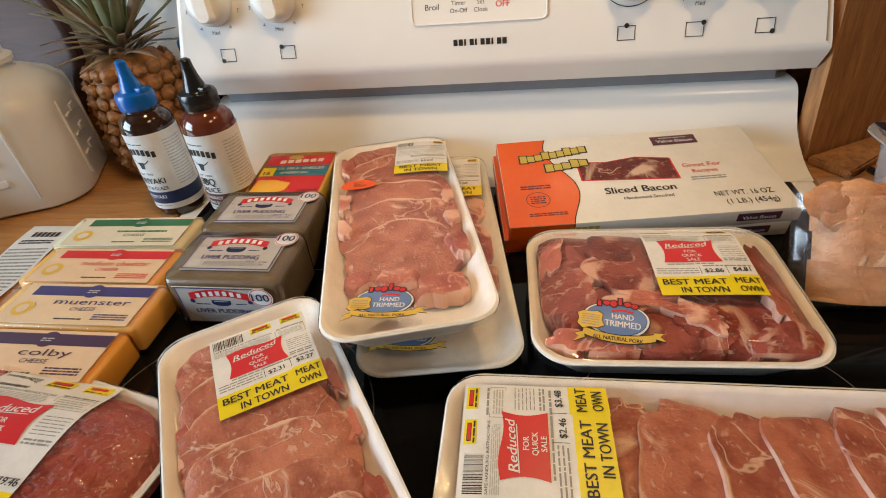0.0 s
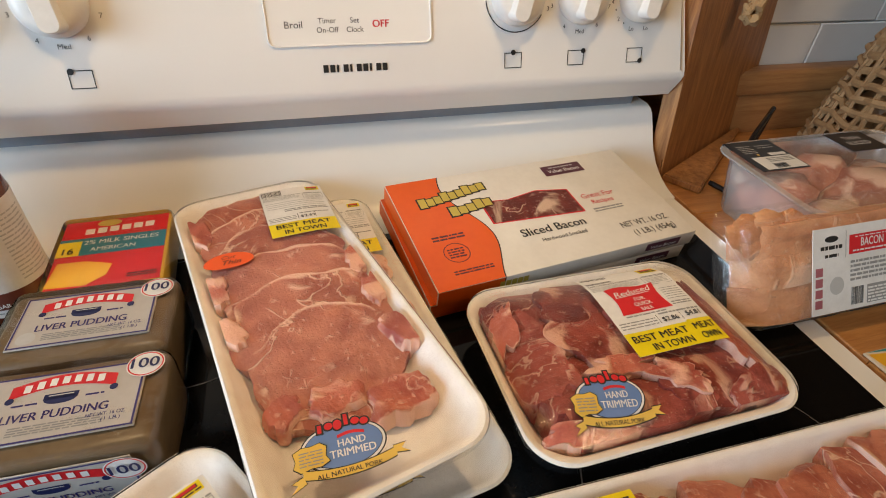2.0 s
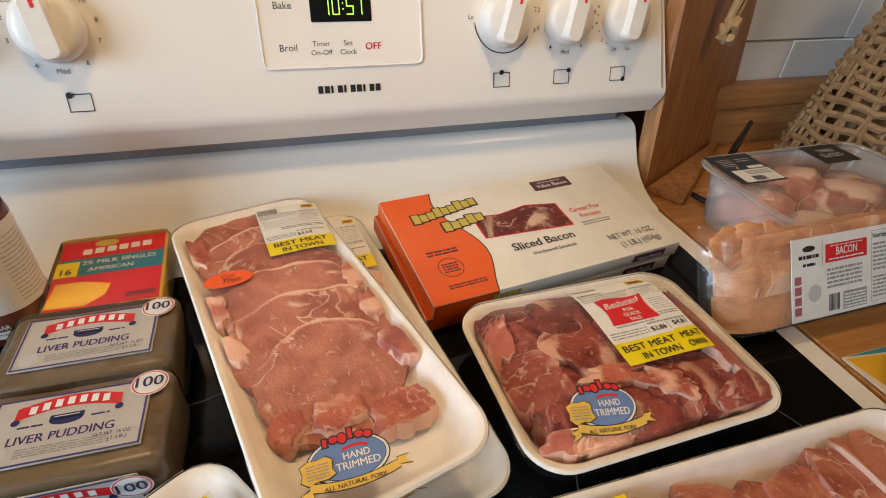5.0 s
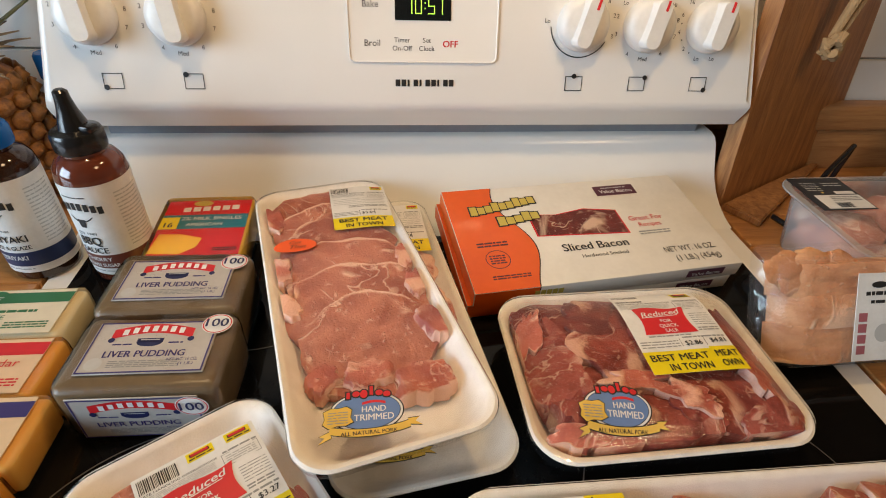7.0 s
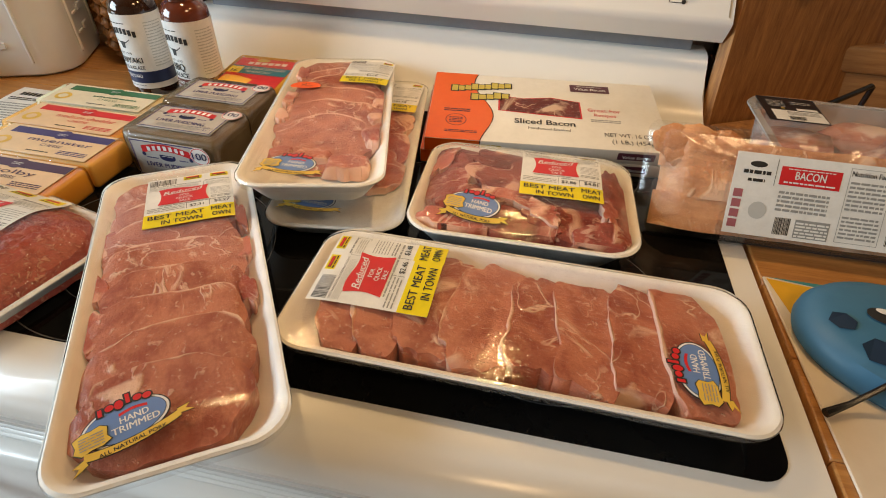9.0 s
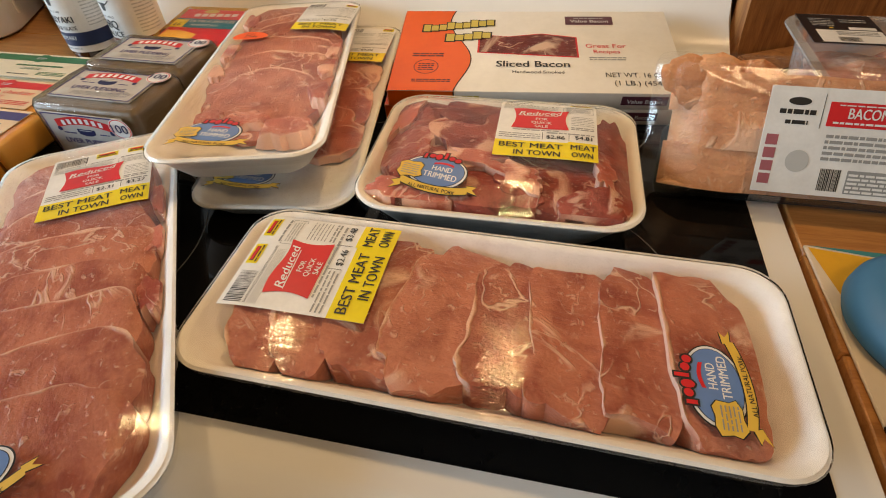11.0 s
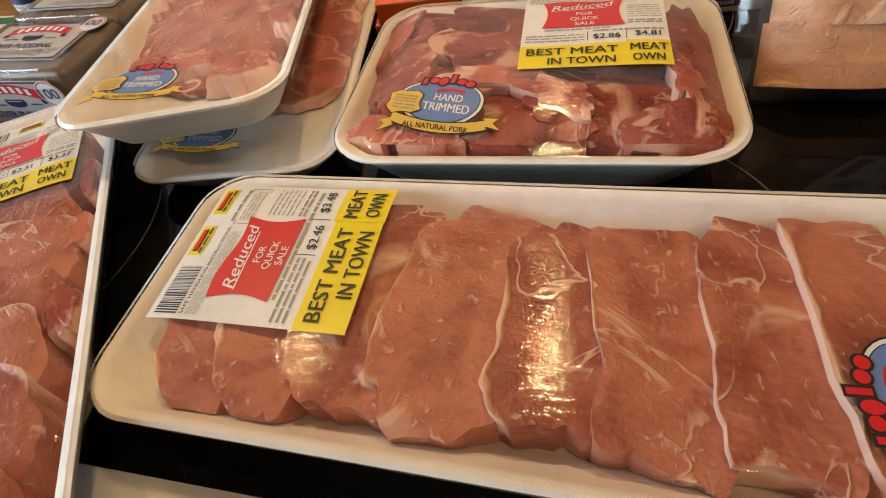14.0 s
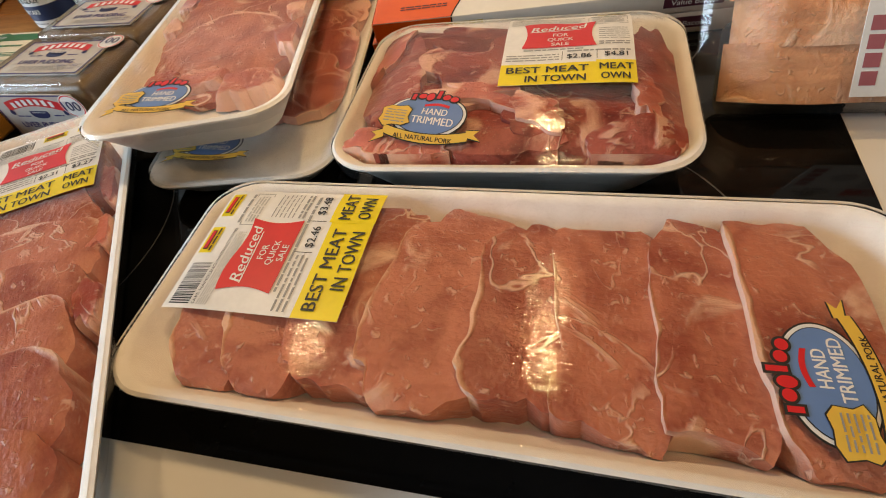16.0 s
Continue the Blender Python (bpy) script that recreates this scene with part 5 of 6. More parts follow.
# ---- right counter: tub, bacon pack, boards, basket ----
tub = thing("meat_tub", "frosted clear plastic tub of thin sliced pork with a sealed lid", "meat tub", pose(0.5275, 0.4675, G) @ Matrix.Diagonal((1, 1, 0.965, 1)))
TL_, TW_ = 0.262, 0.160
o2 = dense(rrect(TL_, TW_, 0.028, 7), 0.012)
rib = lambda x, y: 1 + 0.006 * math.sin(math.atan2(y, x) * 30)
t_loops = [[(x * k * rib(x, y), y * k2 * rib(x, y), z) for x, y in o2] for k, k2, z in ((0.80, 0.76, 0.0), (0.83, 0.80, 0.002), (0.90, 0.89, 0.062), (0.915, 0.91, 0.070))]
t_loops += [[(x * k, y * k2, z) for x, y in o2] for k, k2, z in ((0.93, 0.92, 0.0745), (0.995, 0.995, 0.0745), (1.0, 1.0, 0.0755), (0.995, 0.995, 0.0770), (0.94, 0.93, 0.0775))]
tb_ = part("tub_wall", loft(t_loops, True, False), TUBPL, tub, "frosted ribbed plastic tub with a flat rim")
tb_.visible_shadow = False
lid = part("lid_film", loft([[(x * 0.94, y * 0.93, 0.0776) for x, y in o2], [(x * 0.5, y * 0.5, 0.0772) for x, y in o2]], False, True), clear_film("lid_film", (1, 1, 1), 0.08, 0.10, rough=0.12), tub, "clear sealed lid film")
lid.visible_shadow = False


def lump(parent, c, r, seed, material, name):
    """One folded piece of meat."""
    bm = bmesh.new()
    bmesh.ops.create_icosphere(bm, subdivisions=3, radius=1)
    lay = bm.verts.layers.float.new("edge")
    for v in bm.verts:
        d = v.co.normalized()
        v[lay] = 0.5 + 0.5 * abs(d.z)
        k = 1 + 0.28 * noise.noise(d * 1.7 + Vector((seed, seed * 2.1, 0))) + 0.08 * noise.noise(d * 5 + Vector((seed, 0, seed)))
        v.co = Vector((d.x * r[0] * k, d.y * r[1] * k, d.z * r[2] * k)) + Vector(c)
        v.co.z = max(v.co.z, 0.004)
    part(name, bm, material, parent)


for i, (x, y, z, a, b, cc) in enumerate(((-0.070, 0.02, 0.032, 0.040, 0.050, 0.030), (-0.05, -0.035, 0.030, 0.046, 0.030, 0.028), (-0.005, 0.035, 0.044, 0.040, 0.030, 0.026), (0.035, -0.010, 0.040, 0.060, 0.045, 0.030), (0.015, -0.045, 0.028, 0.050, 0.020, 0.024), (0.085, 0.030, 0.028, 0.030, 0.036, 0.026), (0.085, -0.035, 0.026, 0.030, 0.028, 0.024))):
    lump(tub, (x, y, z), (a, b, cc), 3.3 * i, PORK, "pork_piece")
BLK = mat("black_label", (0.014, 0.014, 0.018), 0.35, scale=40)
lab = part("corner_label", box(-0.118, -0.055, 0.010, 0.075, 0.0779, 0.0784), BLK, tub, "black label with a white price field")
p = Print()
p.rect(PAPER, 0.010, 0.002, 0.077, 0.030, 1, "price_field")
p.barcode(0.028, 0.004, 0.050, 0.014, 3, 2)
p.lines(GREYINK, 0.030, 0.018, 0.072, 0.028, 3, 4, 2)
p.lines(PALEINK, 0.010, 0.040, 0.034, 0.060, 5, 5, 1, 0.3)
p.lines(PALEINK, 0.042, 0.050, 0.070, 0.060, 2, 6, 1, 0.3)
p.rect(PAPER, 0.046, 0.032, 0.074, 0.038, 1, "price_field")
p.rect(GOLD, 0.026, 0.034, 0.030, 0.037, 1, "gold_mark")
p.build(lab, lambda u, v, h: Vector((-0.118 + u * 0.80, 0.010 + v * 0.95, 0.0784 + h)))
lab = part("name_label", box(0.028, 0.085, 0.030, 0.074, 0.0779, 0.0784), BLK, tub, "small black label")
p = Print()
p.text(WHITEINK, "THIN", 0.028, 0.026, 0.008, 1, "c", None, 0.0)
p.text(WHITEINK, "SLICED", 0.028, 0.014, 0.008, 1, "c", None, 0.0)
p.build(lab, flat((0.028, 0.030, 0.0784), (1, 0, 0), (0, 1, 0)))

# bacon pack leaning on the tub
pack = thing("bacon_pack", "vacuum pack of thick smoked bacon leaning on the plastic tub", "bacon pack", pose(0.2720, 0.3430, G + 0.0012, 60, 0, 0.5))
for i, (y0, y1, zt, x0) in enumerate(((0.006, 0.040, 0.0225, 0.012), (0.038, 0.067, 0.0245, 0.015), (0.065, 0.094, 0.0235, 0.012))):
    bm = bmesh.new()
    lay = bm.verts.layers.float.new("edge")
    nx, ny = 60, 14
    grid = []
    for jy in range(ny + 1):
        row = []
        for ix in range(nx + 1):
            x, t = x0 + (0.290 - x0) * ix / nx, jy / ny
            y = y0 + (y1 - y0) * t + 0.0012 * noise.noise(Vector((x * 25, i * 4.0, 0)))
            endf = min(1, (ix / 5) ** 0.6, ((nx - ix) / 3) ** 0.6)
            z = 0.003 + (zt - 0.003) * endf * (1 - abs(2 * t - 1) ** 4 * 0.05) + 0.0002 * math.sin(t * 20 + i) + 0.0012 * noise.noise(Vector((x * 40, y * 60, i)))
            v = bm.verts.new((x, y, z))
            v[lay] = 0.4
            row.append(v)
        grid.append(row)
    for r0, r1 in zip(grid, grid[1:]):
        for k in range(nx):
            bm.faces.new((r0[k], r0[k + 1], r1[k + 1], r1[k]))
    low = [bm.verts.new((v.co.x, v.co.y, 0.0017)) for v in grid[0] + [r[-1] for r in grid[1:]] + grid[-1][-2::-1] + [r[0] for r in grid[-2:0:-1]]]
    rim_ = grid[0] + [r[-1] for r in grid[1:]] + grid[-1][-2::-1] + [r[0] for r in grid[-2:0:-1]]
    for k in range(len(low)):
        bm.faces.new((rim_[k], low[k], low[(k + 1) % len(low)], rim_[(k + 1) % len(low)]))
    part("bacon_slab", bm, BACON, pack)
for i, (x, y) in enumerate(((0.020, 0.090), (0.040, 0.093), (0.066, 0.090), (0.030, 0.080))):
    lump(pack, (x, y, 0.016), (0.020, 0.014, 0.005), 7.7 * i, BACON, "bacon_end")
# Dark strip: the film's dark reflection along the lower edge, put into colour
tray_bm = loft([[(x + 0.158, y + 0.026, z) for x, y in dense(rrect(0.296, 0.056, 0.008, 4), 0.02)] for z in (0.0, 0.0016)], True, True)
part("backing_card", tray_bm, mat("dark_backing", (0.03, 0.045, 0.05), 0.25), pack, "dark strip standing in for the reflecting film at the lower edge")
o2 = dense(rrect(0.316, 0.114, 0.010, 5), 0.008)
f_loops = []
for k, k2, z in ((1.0, 1.0, 0.0022), (0.975, 0.95, 0.004), (0.93, 0.86, 0.018), (0.90, 0.80, 0.0272), (0.80, 0.66, 0.0290), (0.45, 0.4, 0.0294)):
    f_loops.append([(x * k + 0.155, y * k2 + 0.052, z + 0.0016 * noise.noise(Vector((x * 60, y * 60, z * 50)))) for x, y in o2])
w = part("vacuum_film", loft(f_loops, False, True), clear_film("vacuum_film", (2, 2, 2), 0.8, 0.04, scale=22, rough=0.07), pack, "shiny clear vacuum film")
w.visible_shadow = False
lab = part("label", box(0.074, 0.264, 0.010, 0.086, 0.0300, 0.0306), PAPER, pack, "white printed label with a red band")
p = Print()
p.rect(RED, 0.040, 0.050, 0.092, 0.067, 1, "red_panel")
p.text(WHITEINK, "BACON", 0.066, 0.056, 0.0075, 2, "c", 0.026, 0.02)
p.lines(WHITEINK, 0.046, 0.0645, 0.086, 0.066, 1, 3, 2)
p.lines(WHITEINK, 0.044, 0.052, 0.088, 0.0545, 1, 4, 2)
p.oval(INK, 0.020, 0.066, 0.0075, 0.0028, 1, "pig_sign", 20)
p.lines(INK, 0.008, 0.057, 0.032, 0.063, 1, 7)
p.lines(INK, 0.013, 0.050, 0.028, 0.055, 1, 8)
p.rect(INK, 0.036, 0.048, 0.0364, 0.072, 1, "rule", 0.1)
for a in range(4):
    p.rect(mat("rose_ink", (0.42, 0.13, 0.15), 0.4), 0.003, 0.006 + a * 0.0095, 0.011, 0.0135 + a * 0.0095, 1, "picture_sign", 0.02)
p.oval(PALEINK, 0.027, 0.024, 0.008, 0.008, 1, "seal", 24)
p.lines(GREYINK, 0.042, 0.026, 0.086, 0.046, 5, 12)
p.barcode(0.044, 0.004, 0.058, 0.020, 9)
p.rect(GREYINK, 0.062, 0.003, 0.092, 0.020, 1, "print_field")
p.lines(PAPER, 0.063, 0.004, 0.091, 0.019, 5, 14, 2)
# Grey in place of black: glare of the film is put into the print colour
for a, b2, c2, d2 in ((0.098, 0.004, 0.0984, 0.072), (0.134, 0.004, 0.1344, 0.072), (0.098, 0.0716, 0.1344, 0.072), (0.098, 0.004, 0.1344, 0.0044)):
    p.rect(GREYINK, a, b2, c2, d2, 1, "rule", 0.2)
p.text(INK, "Nutrition Facts", 0.116, 0.065, 0.0048, 1, "c", 0.033, 0.01)
p.lines(GREYINK, 0.100, 0.034, 0.132, 0.062, 7, 16, 1, 0.5)
p.lines(GREYINK, 0.100, 0.008, 0.132, 0.030, 6, 17, 1, 0.5)
p.oval(mat("cyan_ink", (0.02, 0.30, 0.45), 0.4), 0.146, 0.050, 0.008, 0.008, 1, "blue_seal", 28)
p.barcode(0.140, 0.006, 0.168, 0.034, 21)
p.lines(GREYINK, 0.158, 0.040, 0.186, 0.070, 6, 22)
p.build(lab, flat((0.074, 0.010, 0.0306), (1, 0, 0), (0, 1, 0)))

# printed mat and blue pot holder
matm = thing("counter_mat", "cream printed paper mat with a teal and yellow corner", "counter mat", pose(0.3950, 0.0, G))
MATP = mat("cream_mat", (0.80, 0.70, 0.56), 0.6, col2=(0.72, 0.60, 0.46), scale=14, bump=0.2)
sheet = part("mat_sheet", box(0.0, 0.34, 0.0, 0.292, 0.0005, 0.0030, 0.0008, 1, None), MATP, matm)
for v in sheet.data.vertices:
    v.co.x += -0.010 * (v.co.y / 0.292)
p = Print()
p.poly(mat("teal_print", (0.05, 0.25, 0.27), 0.5), [(-0.008, 0.291), (0.10, 0.278), (0.33, 0.250), (0.33, 0.291)], 1, "teal_corner")
p.poly(mat("yellow_print", (0.80, 0.42, 0.02), 0.5), [(-0.008, 0.289), (0.001, 0.244), (0.12, 0.246), (0.30, 0.254), (0.10, 0.277)], 1, "yellow_corner")
p.build(sheet, flat((0, 0, 0.0030), (1, 0, 0), (0, 1, 0)), 0.0003)
hold = thing("pot_holder", "blue silicone pot holder with dark patches on the mat", "pot holder", pose(0.4850, 0.2080, G + 0.003, 0, 0, -18))
o3 = []
for i in range(64):
    a = 2 * math.pi * i / 64
    o3.append((0.098 * math.copysign(abs(math.cos(a)) ** 0.85, math.cos(a)), 0.070 * math.copysign(abs(math.sin(a)) ** 0.85, math.sin(a)) * (1 + 0.10 * math.cos(a))))
SIL = mat("blue_silicone", (0.045, 0.17, 0.29), 0.5, col2=(0.035, 0.14, 0.25), scale=20)
part("pad", loft([[(x * k, y * k, z) for x, y in o3] for k, z in ((0.95, 0.0), (1.0, 0.005), (0.99, 0.014), (0.93, 0.022), (0.80, 0.026), (0.4, 0.028))], True, True), SIL, hold)
p = Print()
DKB = mat("dark_blue_patch", (0.008, 0.03, 0.07), 0.5)
for cx, cy, r, s in ((-0.070, -0.014, 0.0100, 0.3), (-0.045, -0.036, 0.0135, 0.9), (0.03, -0.03, 0.015, 0.1)):
    p.poly(DKB, [(cx + r * math.cos(i * math.pi / 3 + s), cy + r * math.sin(i * math.pi / 3 + s)) for i in range(6)], 1, "dark_patch")
p.oval(INK, -0.042, 0.006, 0.012, 0.009, 1, "dark_patch", 24)
p.oval(WHITEINK, -0.041, 0.011, 0.007, 0.0035, 2, "pale_patch", 20)
p.oval(mat("pink_patch", (0.62, 0.16, 0.20), 0.5), -0.036, 0.013, 0.0035, 0.0022, 3, "pink_patch", 16)


def on_pad(u, v, h):
    """A point on the rounded top of the pot holder."""
    q = math.hypot(u / 0.098, v / 0.070)
    rows = ((0.0, 0.028), (0.4, 0.028), (0.80, 0.026), (0.93, 0.022), (0.99, 0.014), (2.0, 0.0))
    for (q0, z0), (q1, z1) in zip(rows, rows[1:]):
        if q <= q1:
            return Vector((u, v, z0 + (z1 - z0) * (q - q0) / (q1 - q0) + 0.0008 + h))
    return Vector((u, v, 0.002 + h))


p.build(hold, on_pad, 0.0006)
part("strap", sweep([(-0.072, -0.092, 0.004), (-0.058, -0.078, 0.008), (-0.040, -0.060, 0.022), (-0.015, -0.045, 0.030)], [0.0035, 0.0022, 0.0022, 0.0022], 8), BLACKPL, hold, "thin black strap")

# leaning serving board with rope, wire stand, basket
brd = thing("serving_board", "brown wooden serving board with a rope loop standing at the wall", "cutting board", pose(0.3880, 0.5970, G, 0, 0, 27.9))
prof2 = [(0.0, 0.0), (0.265, 0.0), (0.264, 0.03), (0.240, 0.28), (0.230, 0.36), (0.205, 0.385), (0.025, 0.385), (0.0, 0.36), (-0.006, 0.28), (0.0, 0.03)]
bm = loft([[(x, y + 0.08 * z, z) for x, z in prof2] for y in (0.0, 0.020)], True, True)
bmesh.ops.bevel(bm, geom=bm.edges[:], offset=0.003, segments=2, affect="EDGES")
part("board", bm, BOARD, brd)
foot_bm = loft([[(x, y, z) for x, y in ((0.0, -0.002), (0.004, -0.052), (0.268, -0.002))] for z in (0.0, 0.010)], True, True)
bmesh.ops.bevel(foot_bm, geom=foot_bm.edges[:], offset=0.002, segments=2, affect="EDGES")
part("board_foot", foot_bm, BOARD, brd)
part("rope_loop", sweep([(0.088, -0.004, 0.205), (0.092, -0.007, 0.24), (0.108, -0.008, 0.29), (0.125, -0.006, 0.34), (0.135, 0.0, 0.372), (0.140, -0.006, 0.34), (0.118, -0.010, 0.28), (0.100, -0.008, 0.23), (0.094, -0.006, 0.205)], 0.0055, 8), mat("jute_rope", (0.42, 0.27, 0.13), 0.9, scale=120, bump=0.8, bscale=500), brd, "tan jute rope")
bm = bmesh.new()
for i in range(5):
    a = i * 1.25
    sweep([(0.090 + 0.011 * math.cos(a + t * 1.3), -0.008 - 0.006 * math.sin(a * 2 + t), 0.198 + 0.012 * math.sin(a + t * 1.6)) for t in (0, 0.6, 1.2, 1.8)], 0.0055, 8, bm)
part("rope_knot", bm, MATS["jute_rope"], brd)
std = thing("wire_stand", "thin black metal wire stand on the counter", "wire stand", pose(0, 0, 0))
part("wire_frame", sweep([(0.452, 0.550, G + 0.003), (0.468, 0.562, G + 0.022), (0.520, 0.602, G + 0.050), (0.580, 0.642, G + 0.066), (0.584, 0.646, G + 0.064), (0.586, 0.655, G + 0.003)], 0.0035, 8), BLACKPL, std)
part("wire_foot", sweep([(0.452, 0.550, G + 0.0035), (0.446, 0.572, G + 0.0035)], 0.0035, 8), BLACKPL, std)

bas = thing("wicker_basket", "open woven wicker basket standing on the counter", "basket", pose(0.800, 0.600, G))
WICK = mat("wicker", (0.36, 0.22, 0.10), 0.75, col2=(0.24, 0.13, 0.055), scale=60, bump=0.6, bscale=200)
for k in range(17):
    z, r = 0.006 + 0.0165 * k, 0.142 - 0.0043 * k
    pts = [((r + 0.004 * math.sin(i * 2.5 + k)) * math.cos(2 * math.pi * i / 40), (r + 0.004 * math.sin(i * 2.5 + k)) * 0.75 * math.sin(2 * math.pi * i / 40), z + 0.003 * math.sin(i * 1.3 + k)) for i in range(41)]
    part("wicker_ring", sweep(pts, 0.0055, 6), WICK, bas)
for i in range(22):
    a = 2 * math.pi * i / 22
    for s in (-1, 1):
        pts = [((0.143 - 0.0085 * t * 8) * math.cos(a + s * 0.10 * t * 4), (0.143 - 0.0085 * t * 8) * 0.75 * math.sin(a + s * 0.10 * t * 4), 0.004 + 0.26 * t) for t in (0, 0.25, 0.5, 0.75, 1)]
        part("wicker_stake", sweep(pts, 0.0035, 5), WICK, bas)
part("basket_base", lathe([(0.128, 0.0), (0.130, 0.006), (0.12, 0.008)], 36), WICK, bas, m=Matrix.Diagonal((1, 0.75, 1, 1)))
for i, (x, y, z, r) in enumerate(((-0.045, -0.03, 0.050, 0.042), (0.04, -0.03, 0.05, 0.042), (0.0, 0.04, 0.05, 0.042), (0.0, -0.01, 0.115, 0.040))):
    o = thing("onion", "brown onion inside the wicker basket", "onion", pose(0.800 + x, 0.600 + y, G + z - r), "onions in the basket")
    part("onion_bulb", lathe([(0.006, 0.001), (r * 0.6, r * 0.2), (r * 0.95, r * 0.7), (r, r), (r * 0.85, r * 1.45), (r * 0.4, r * 1.8), (r * 0.12, r * 2.05), (r * 0.1, r * 2.3)], 24), mat("onion_skin", (0.42, 0.22, 0.09), 0.4, scale=30), o)

out = thing("wall_outlet", "white electric outlet on the board wall", "outlet", pose(0.890, 0.7265, 1.125))
part("cover_plate", box(-0.036, 0.036, -0.005, 0.0, -0.058, 0.058, 0.003, 2), KNOB, out)
for z in (0.02, -0.02):
    part("socket", box(-0.016, 0.016, -0.007, -0.004, z - 0.014, z + 0.014, 0.003, 2), KNOB, out)
    for x in (-0.006, 0.006):
        part("socket_slot", box(x - 0.0012, x + 0.0012, -0.0074, -0.006, z - 0.004, z + 0.006), INK, out)

# ---- left counter: jar, pineapple, round board, receipt ----
jar = thing("white_jar", "white plastic jug with raised measuring marks on the counter", "jug", pose(-0.648, 0.578, G, 0, 0, 24) @ Matrix.Diagonal((1.2, 1.2, 1.05, 1)))
JARM = mat("white_jug_plastic", (0.74, 0.73, 0.71), 0.32, col2=(0.70, 0.69, 0.67), scale=12, sss=0.05)
sq = dense(rrect(0.150, 0.150, 0.042, 8), 0.012)
ro = [(0.5 * math.hypot(x, y) and x / math.hypot(x, y), y / math.hypot(x, y)) for x, y in sq]
jl = []
for k, z, mixr, rad in ((0.90, 0.0, 0, 0), (0.975, 0.004, 0, 0), (1.0, 0.014, 0, 0), (1.0, 0.115, 0, 0), (0.98, 0.130, 0, 0), (0.90, 0.142, 0.2, 0.06), (0.72, 0.152, 0.7, 0.052), (0.6, 0.156, 1, 0.044), (0.6, 0.162, 1, 0.043), (0.6, 0.165, 1, 0.047), (0.6, 0.170, 1, 0.047), (0.6, 0.174, 1, 0.041), (0.6, 0.190, 1, 0.040), (0.6, 0.194, 1, 0.044), (0.6, 0.204, 1, 0.044), (0.6, 0.206, 1, 0.036)):
    jl.append([((1 - mixr) * x * k + mixr * rad * q[0], (1 - mixr) * y * k + mixr * rad * q[1], z) for (x, y), q in zip(sq, ro)])
body = part("jug_body", loft(jl, True, True), JARM, jar)
for side in (0, 90):
    mm = pose(0, 0, 0, 0, 0, side)
    for b4 in ((-0.034, -0.031, 0.020, 0.118), (0.031, 0.034, 0.020, 0.118)):
        part("raised_border", box(b4[0], b4[1], -0.0772, -0.0740, b4[2], b4[3], 0.001, 1), JARM, body, m=mm)
    for z in (0.040, 0.066, 0.092):
        part("raised_mark", box(-0.022, -0.008, -0.0770, -0.0740, z, z + 0.004, 0.001, 1), JARM, body, m=mm)
        part("raised_mark", box(-0.003, 0.012, -0.0770, -0.0740, z + 0.001, z + 0.010, 0.001, 1), JARM, body, m=mm)

pine = thing("pineapple", "ripe pineapple with dry brown leaves behind the bottles", "pineapple", pose(-0.470, 0.640, G))
PSK = mat("pineapple_skin", (0.42, 0.17, 0.035), 0.55, col2=(0.20, 0.075, 0.02), scale=70, bump=0.6)
PSK2 = mat("pineapple_eye", (0.48, 0.19, 0.035), 0.5, col2=(0.14, 0.055, 0.018), scale=110, bump=0.5)
radius = lambda z: 0.060 * (1 - 0.32 * ((z - 0.078) / 0.085) ** 4) * (1 if z > 0.02 else 0.92)
part("fruit", lathe([(0.03, 0.0), (0.048, 0.004)] + [(radius(z) * 0.96, z) for z in (0.012, 0.03, 0.05, 0.08, 0.11, 0.135, 0.150)] + [(0.034, 0.162), (0.012, 0.165)], 40), PSK, pine)
em_ = bmesh.new()
bmesh.ops.create_icosphere(em_, subdivisions=2, radius=1)
for v in em_.verts:
    d = abs(v.co.x) + abs(v.co.y)
    v.co = Vector((v.co.x * 0.0105, v.co.y * 0.0095, v.co.z * 0.0052 + (0.004 if v.co.z > 0.9 else 0)))
eye_me = mesh_of(em_, "pineapple_eye", PSK2)
SPK = mat("dry_spike", (0.50, 0.33, 0.16), 0.7)
for r in range(9):
    z = 0.014 + 0.0168 * r
    for i in range(17):
        a = 2 * math.pi * (i + 0.5 * (r % 2)) / 17
        ob = new("pineapple_eye", eye_me)
        ob.parent = pine
        q = Vector((math.cos(a), math.sin(a), 0)).to_track_quat("Z", "Y")
        ks = 0.86 + 0.28 * ((i * 7 + r * 5) % 11) / 11
        ob.matrix_local = Matrix.Translation((radius(z) * math.cos(a), radius(z) * math.sin(a), z)) @ q.to_matrix().to_4x4() @ pose(0, 0, 0, (i * 5) % 9 - 4, (r * 7) % 9 - 4, 0) @ Matrix.Diagonal((ks, ks, 0.7 + 0.5 * ((i * 3 + r) % 7) / 7, 1))
GRN = mat("pineapple_leaf", (0.13, 0.18, 0.08), 0.5, col2=(0.22, 0.20, 0.10), scale=25)
DRY = mat("dry_leaf", (0.27, 0.19, 0.11), 0.75, col2=(0.17, 0.11, 0.06), scale=40)
rnd = random.Random(4)


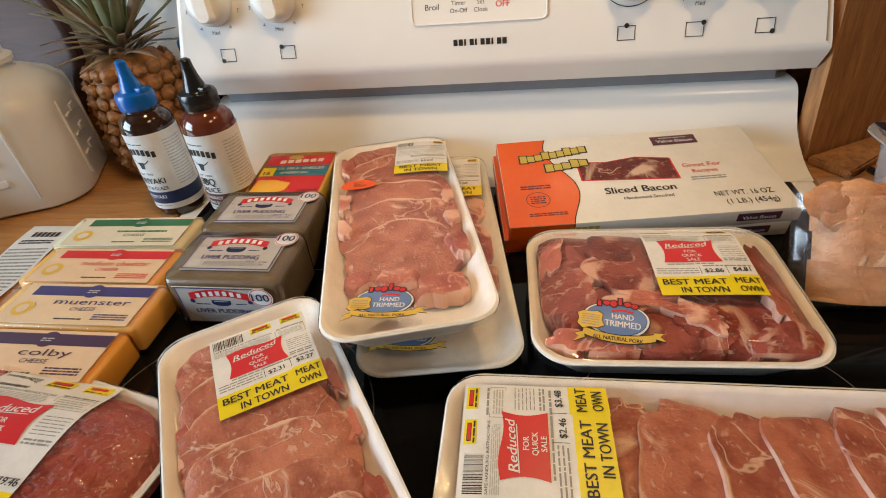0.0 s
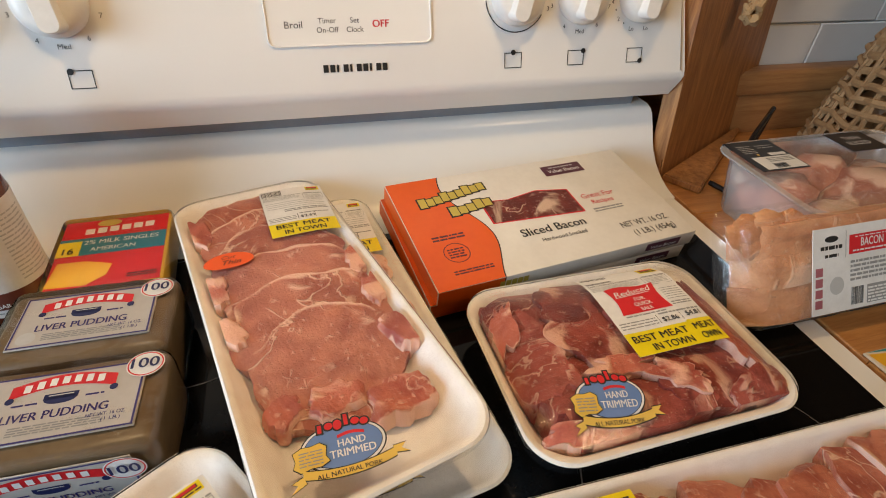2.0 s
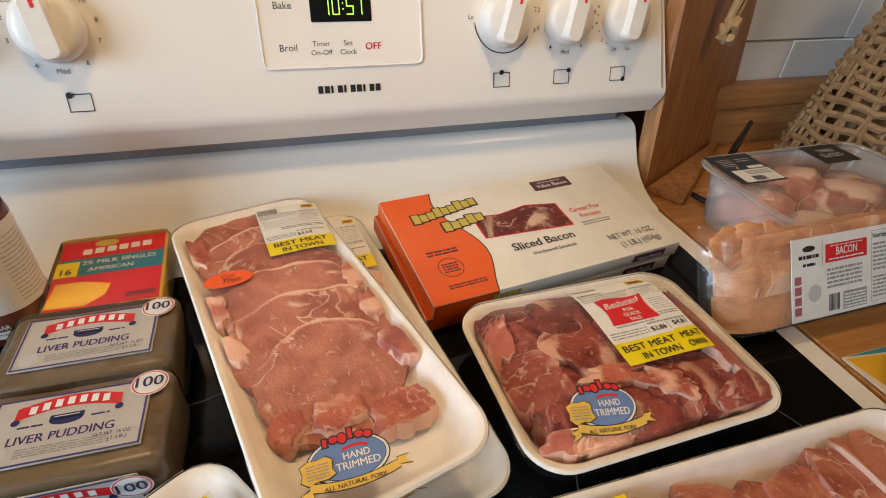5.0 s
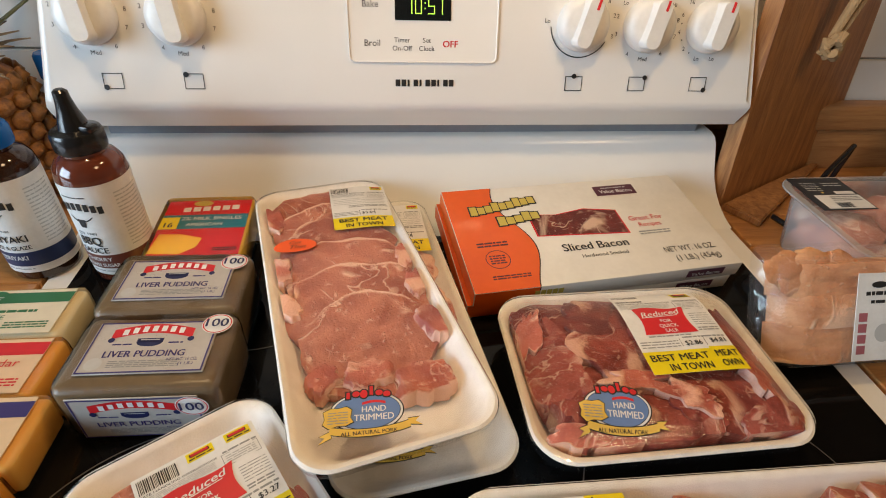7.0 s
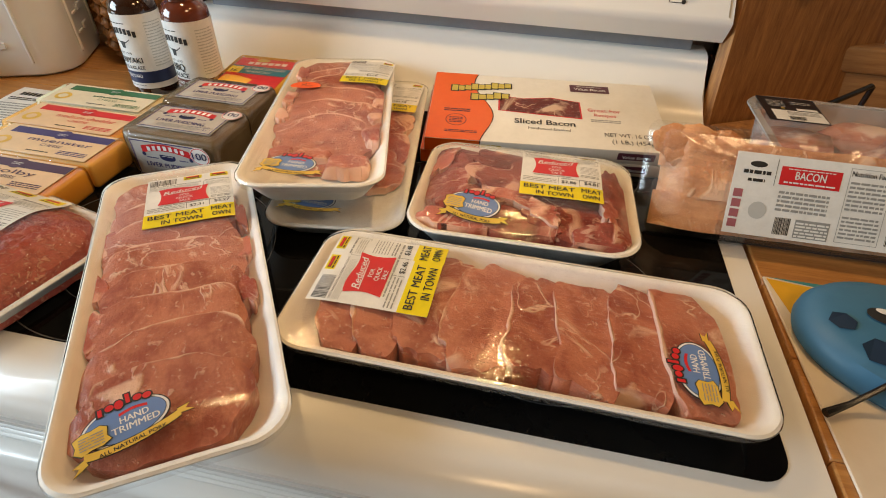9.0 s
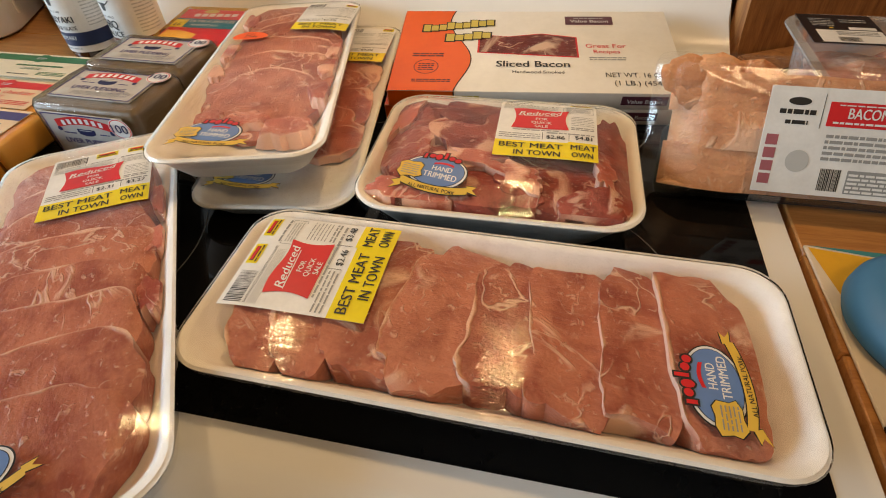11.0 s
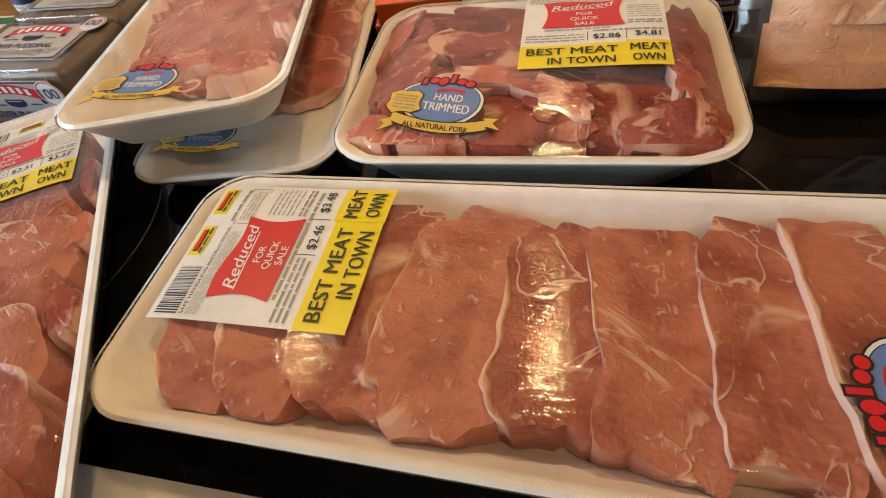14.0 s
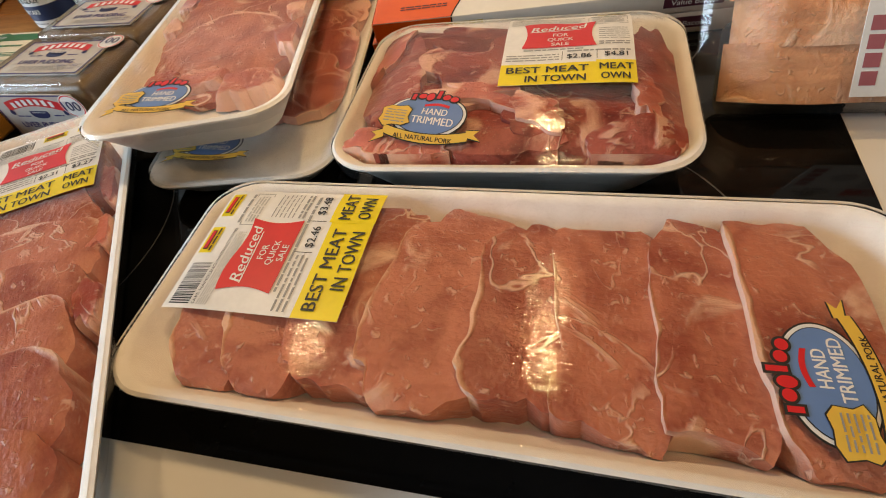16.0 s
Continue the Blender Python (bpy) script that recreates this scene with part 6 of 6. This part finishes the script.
def leaf(a, length, lean, width, droop, material, z0):
    bm = bmesh.new()
    rows = []
    for j in range(8):
        t = j / 7
        out_ = 0.012 + length * (lean * t + droop * t * t)
        up = length * (1 - lean * 0.5) * t - droop * length * t * t * 0.9
        w_ = width * (1 - t) ** 0.6 * (0.7 + 0.3 * math.sin(math.pi * t))
        c0 = Vector((math.cos(a) * out_, math.sin(a) * out_, z0 + up))
        s0 = Vector((-math.sin(a), math.cos(a), 0))
        rows.append([bm.verts.new(c0 - s0 * w_), bm.verts.new(c0 + Vector((-math.cos(a), -math.sin(a), 0.3)) * -w_ * 0.35), bm.verts.new(c0 + s0 * w_)])
    for r0, r1 in zip(rows, rows[1:]):
        for k in range(2):
            bm.faces.new((r0[k], r0[k + 1], r1[k + 1], r1[k]))
    ob = part("leaf", bm, material, pine)
    md = ob.modifiers.new("thick", "SOLIDIFY")
    md.thickness = 0.0012


for i in range(26):
    leaf(i * 2.4, rnd.uniform(0.035, 0.06), rnd.uniform(0.7, 1.1), 0.008, rnd.uniform(0.1, 0.5), DRY, 0.158 + 0.001 * i)
for i in range(12):
    leaf(i * 2.4 + 0.5, rnd.uniform(0.10, 0.15), rnd.uniform(0.5, 0.9), 0.008, rnd.uniform(0.0, 0.35), DRY if i % 2 else GRN, 0.175 + 0.0012 * i)
for i in range(18):
    leaf(i * 2.4 + 1.1, rnd.uniform(0.11, 0.17), rnd.uniform(0.12, 0.45), 0.010, rnd.uniform(0.0, 0.1), GRN, 0.185 + 0.0015 * i)

rb = thing("round_board", "dark brown round wooden board leaning at the wall", "round board", pose(-0.745, 0.705, G + 0.150, 82, 0, 0))
part("board_disc", lathe([(0.150, -0.010), (0.155, -0.007), (0.155, 0.007), (0.150, 0.010), (0.142, 0.010), (0.138, 0.007), (0.05, 0.006)], 64), DARKWOOD, rb)
cap2 = thing("dark_bottle", "dark glass bottle with a blue cap beside the range", "bottle", pose(-0.402, 0.682, G))
part("bottle_body", lathe([(0.018, 0), (0.021, 0.003), (0.021, 0.10), (0.012, 0.125), (0.011, 0.140)], 32), mat("dark_glass", (0.02, 0.025, 0.05), 0.1), cap2)
part("cap", lathe([(0.0135, 0.138), (0.0140, 0.140), (0.0140, 0.162), (0.012, 0.165)], 32), MATS["blue_cap"], cap2, "blue plastic cap")
gr = thing("green_canister", "dark green plastic canister at the counter edge", "canister", pose(-0.690, 0.452, G))
part("canister_body", lathe([(0.030, 0), (0.033, 0.003), (0.033, 0.055), (0.030, 0.060)], 36), mat("green_plastic", (0.01, 0.12, 0.03), 0.3), gr)
rc = thing("receipt", "white paper shop receipt lying flat on the counter", "receipt", pose(-0.4960, 0.3080, G + 0.0006, 0, 0, 1))
bm = bmesh.new()
rows = [[bm.verts.new((-0.066 + 0.062 * i / 4, 0.165 * j / 10, 0.0006 + 0.0012 * (1 + math.sin(j * 0.9 + i * 0.3)))) for i in range(5)] for j in range(11)]
for j in range(10):
    for i in range(4):
        bm.faces.new((rows[j][i], rows[j][i + 1], rows[j + 1][i + 1], rows[j + 1][i]))
slip = part("paper_slip", bm, PAPER, rc)
p = Print()
for i in range(6):
    p.rect(INK, 0.014 + i * 0.0062, 0.140, 0.0185 + i * 0.0062, 0.150, 1, "brand_mark", 0.02)
p.lines(INK, 0.008, 0.126, 0.052, 0.135, 2, 3)
p.lines(GREYINK, 0.004, 0.030, 0.058, 0.120, 15, 4, 1, 0.45)
p.build(slip, lambda u, v, h: Vector((-0.066 + u, v, 0.0008 + 0.0012 * (1 + math.sin(v / 0.0165 * 0.9 + u / 0.0155 * 0.3)) + h)))
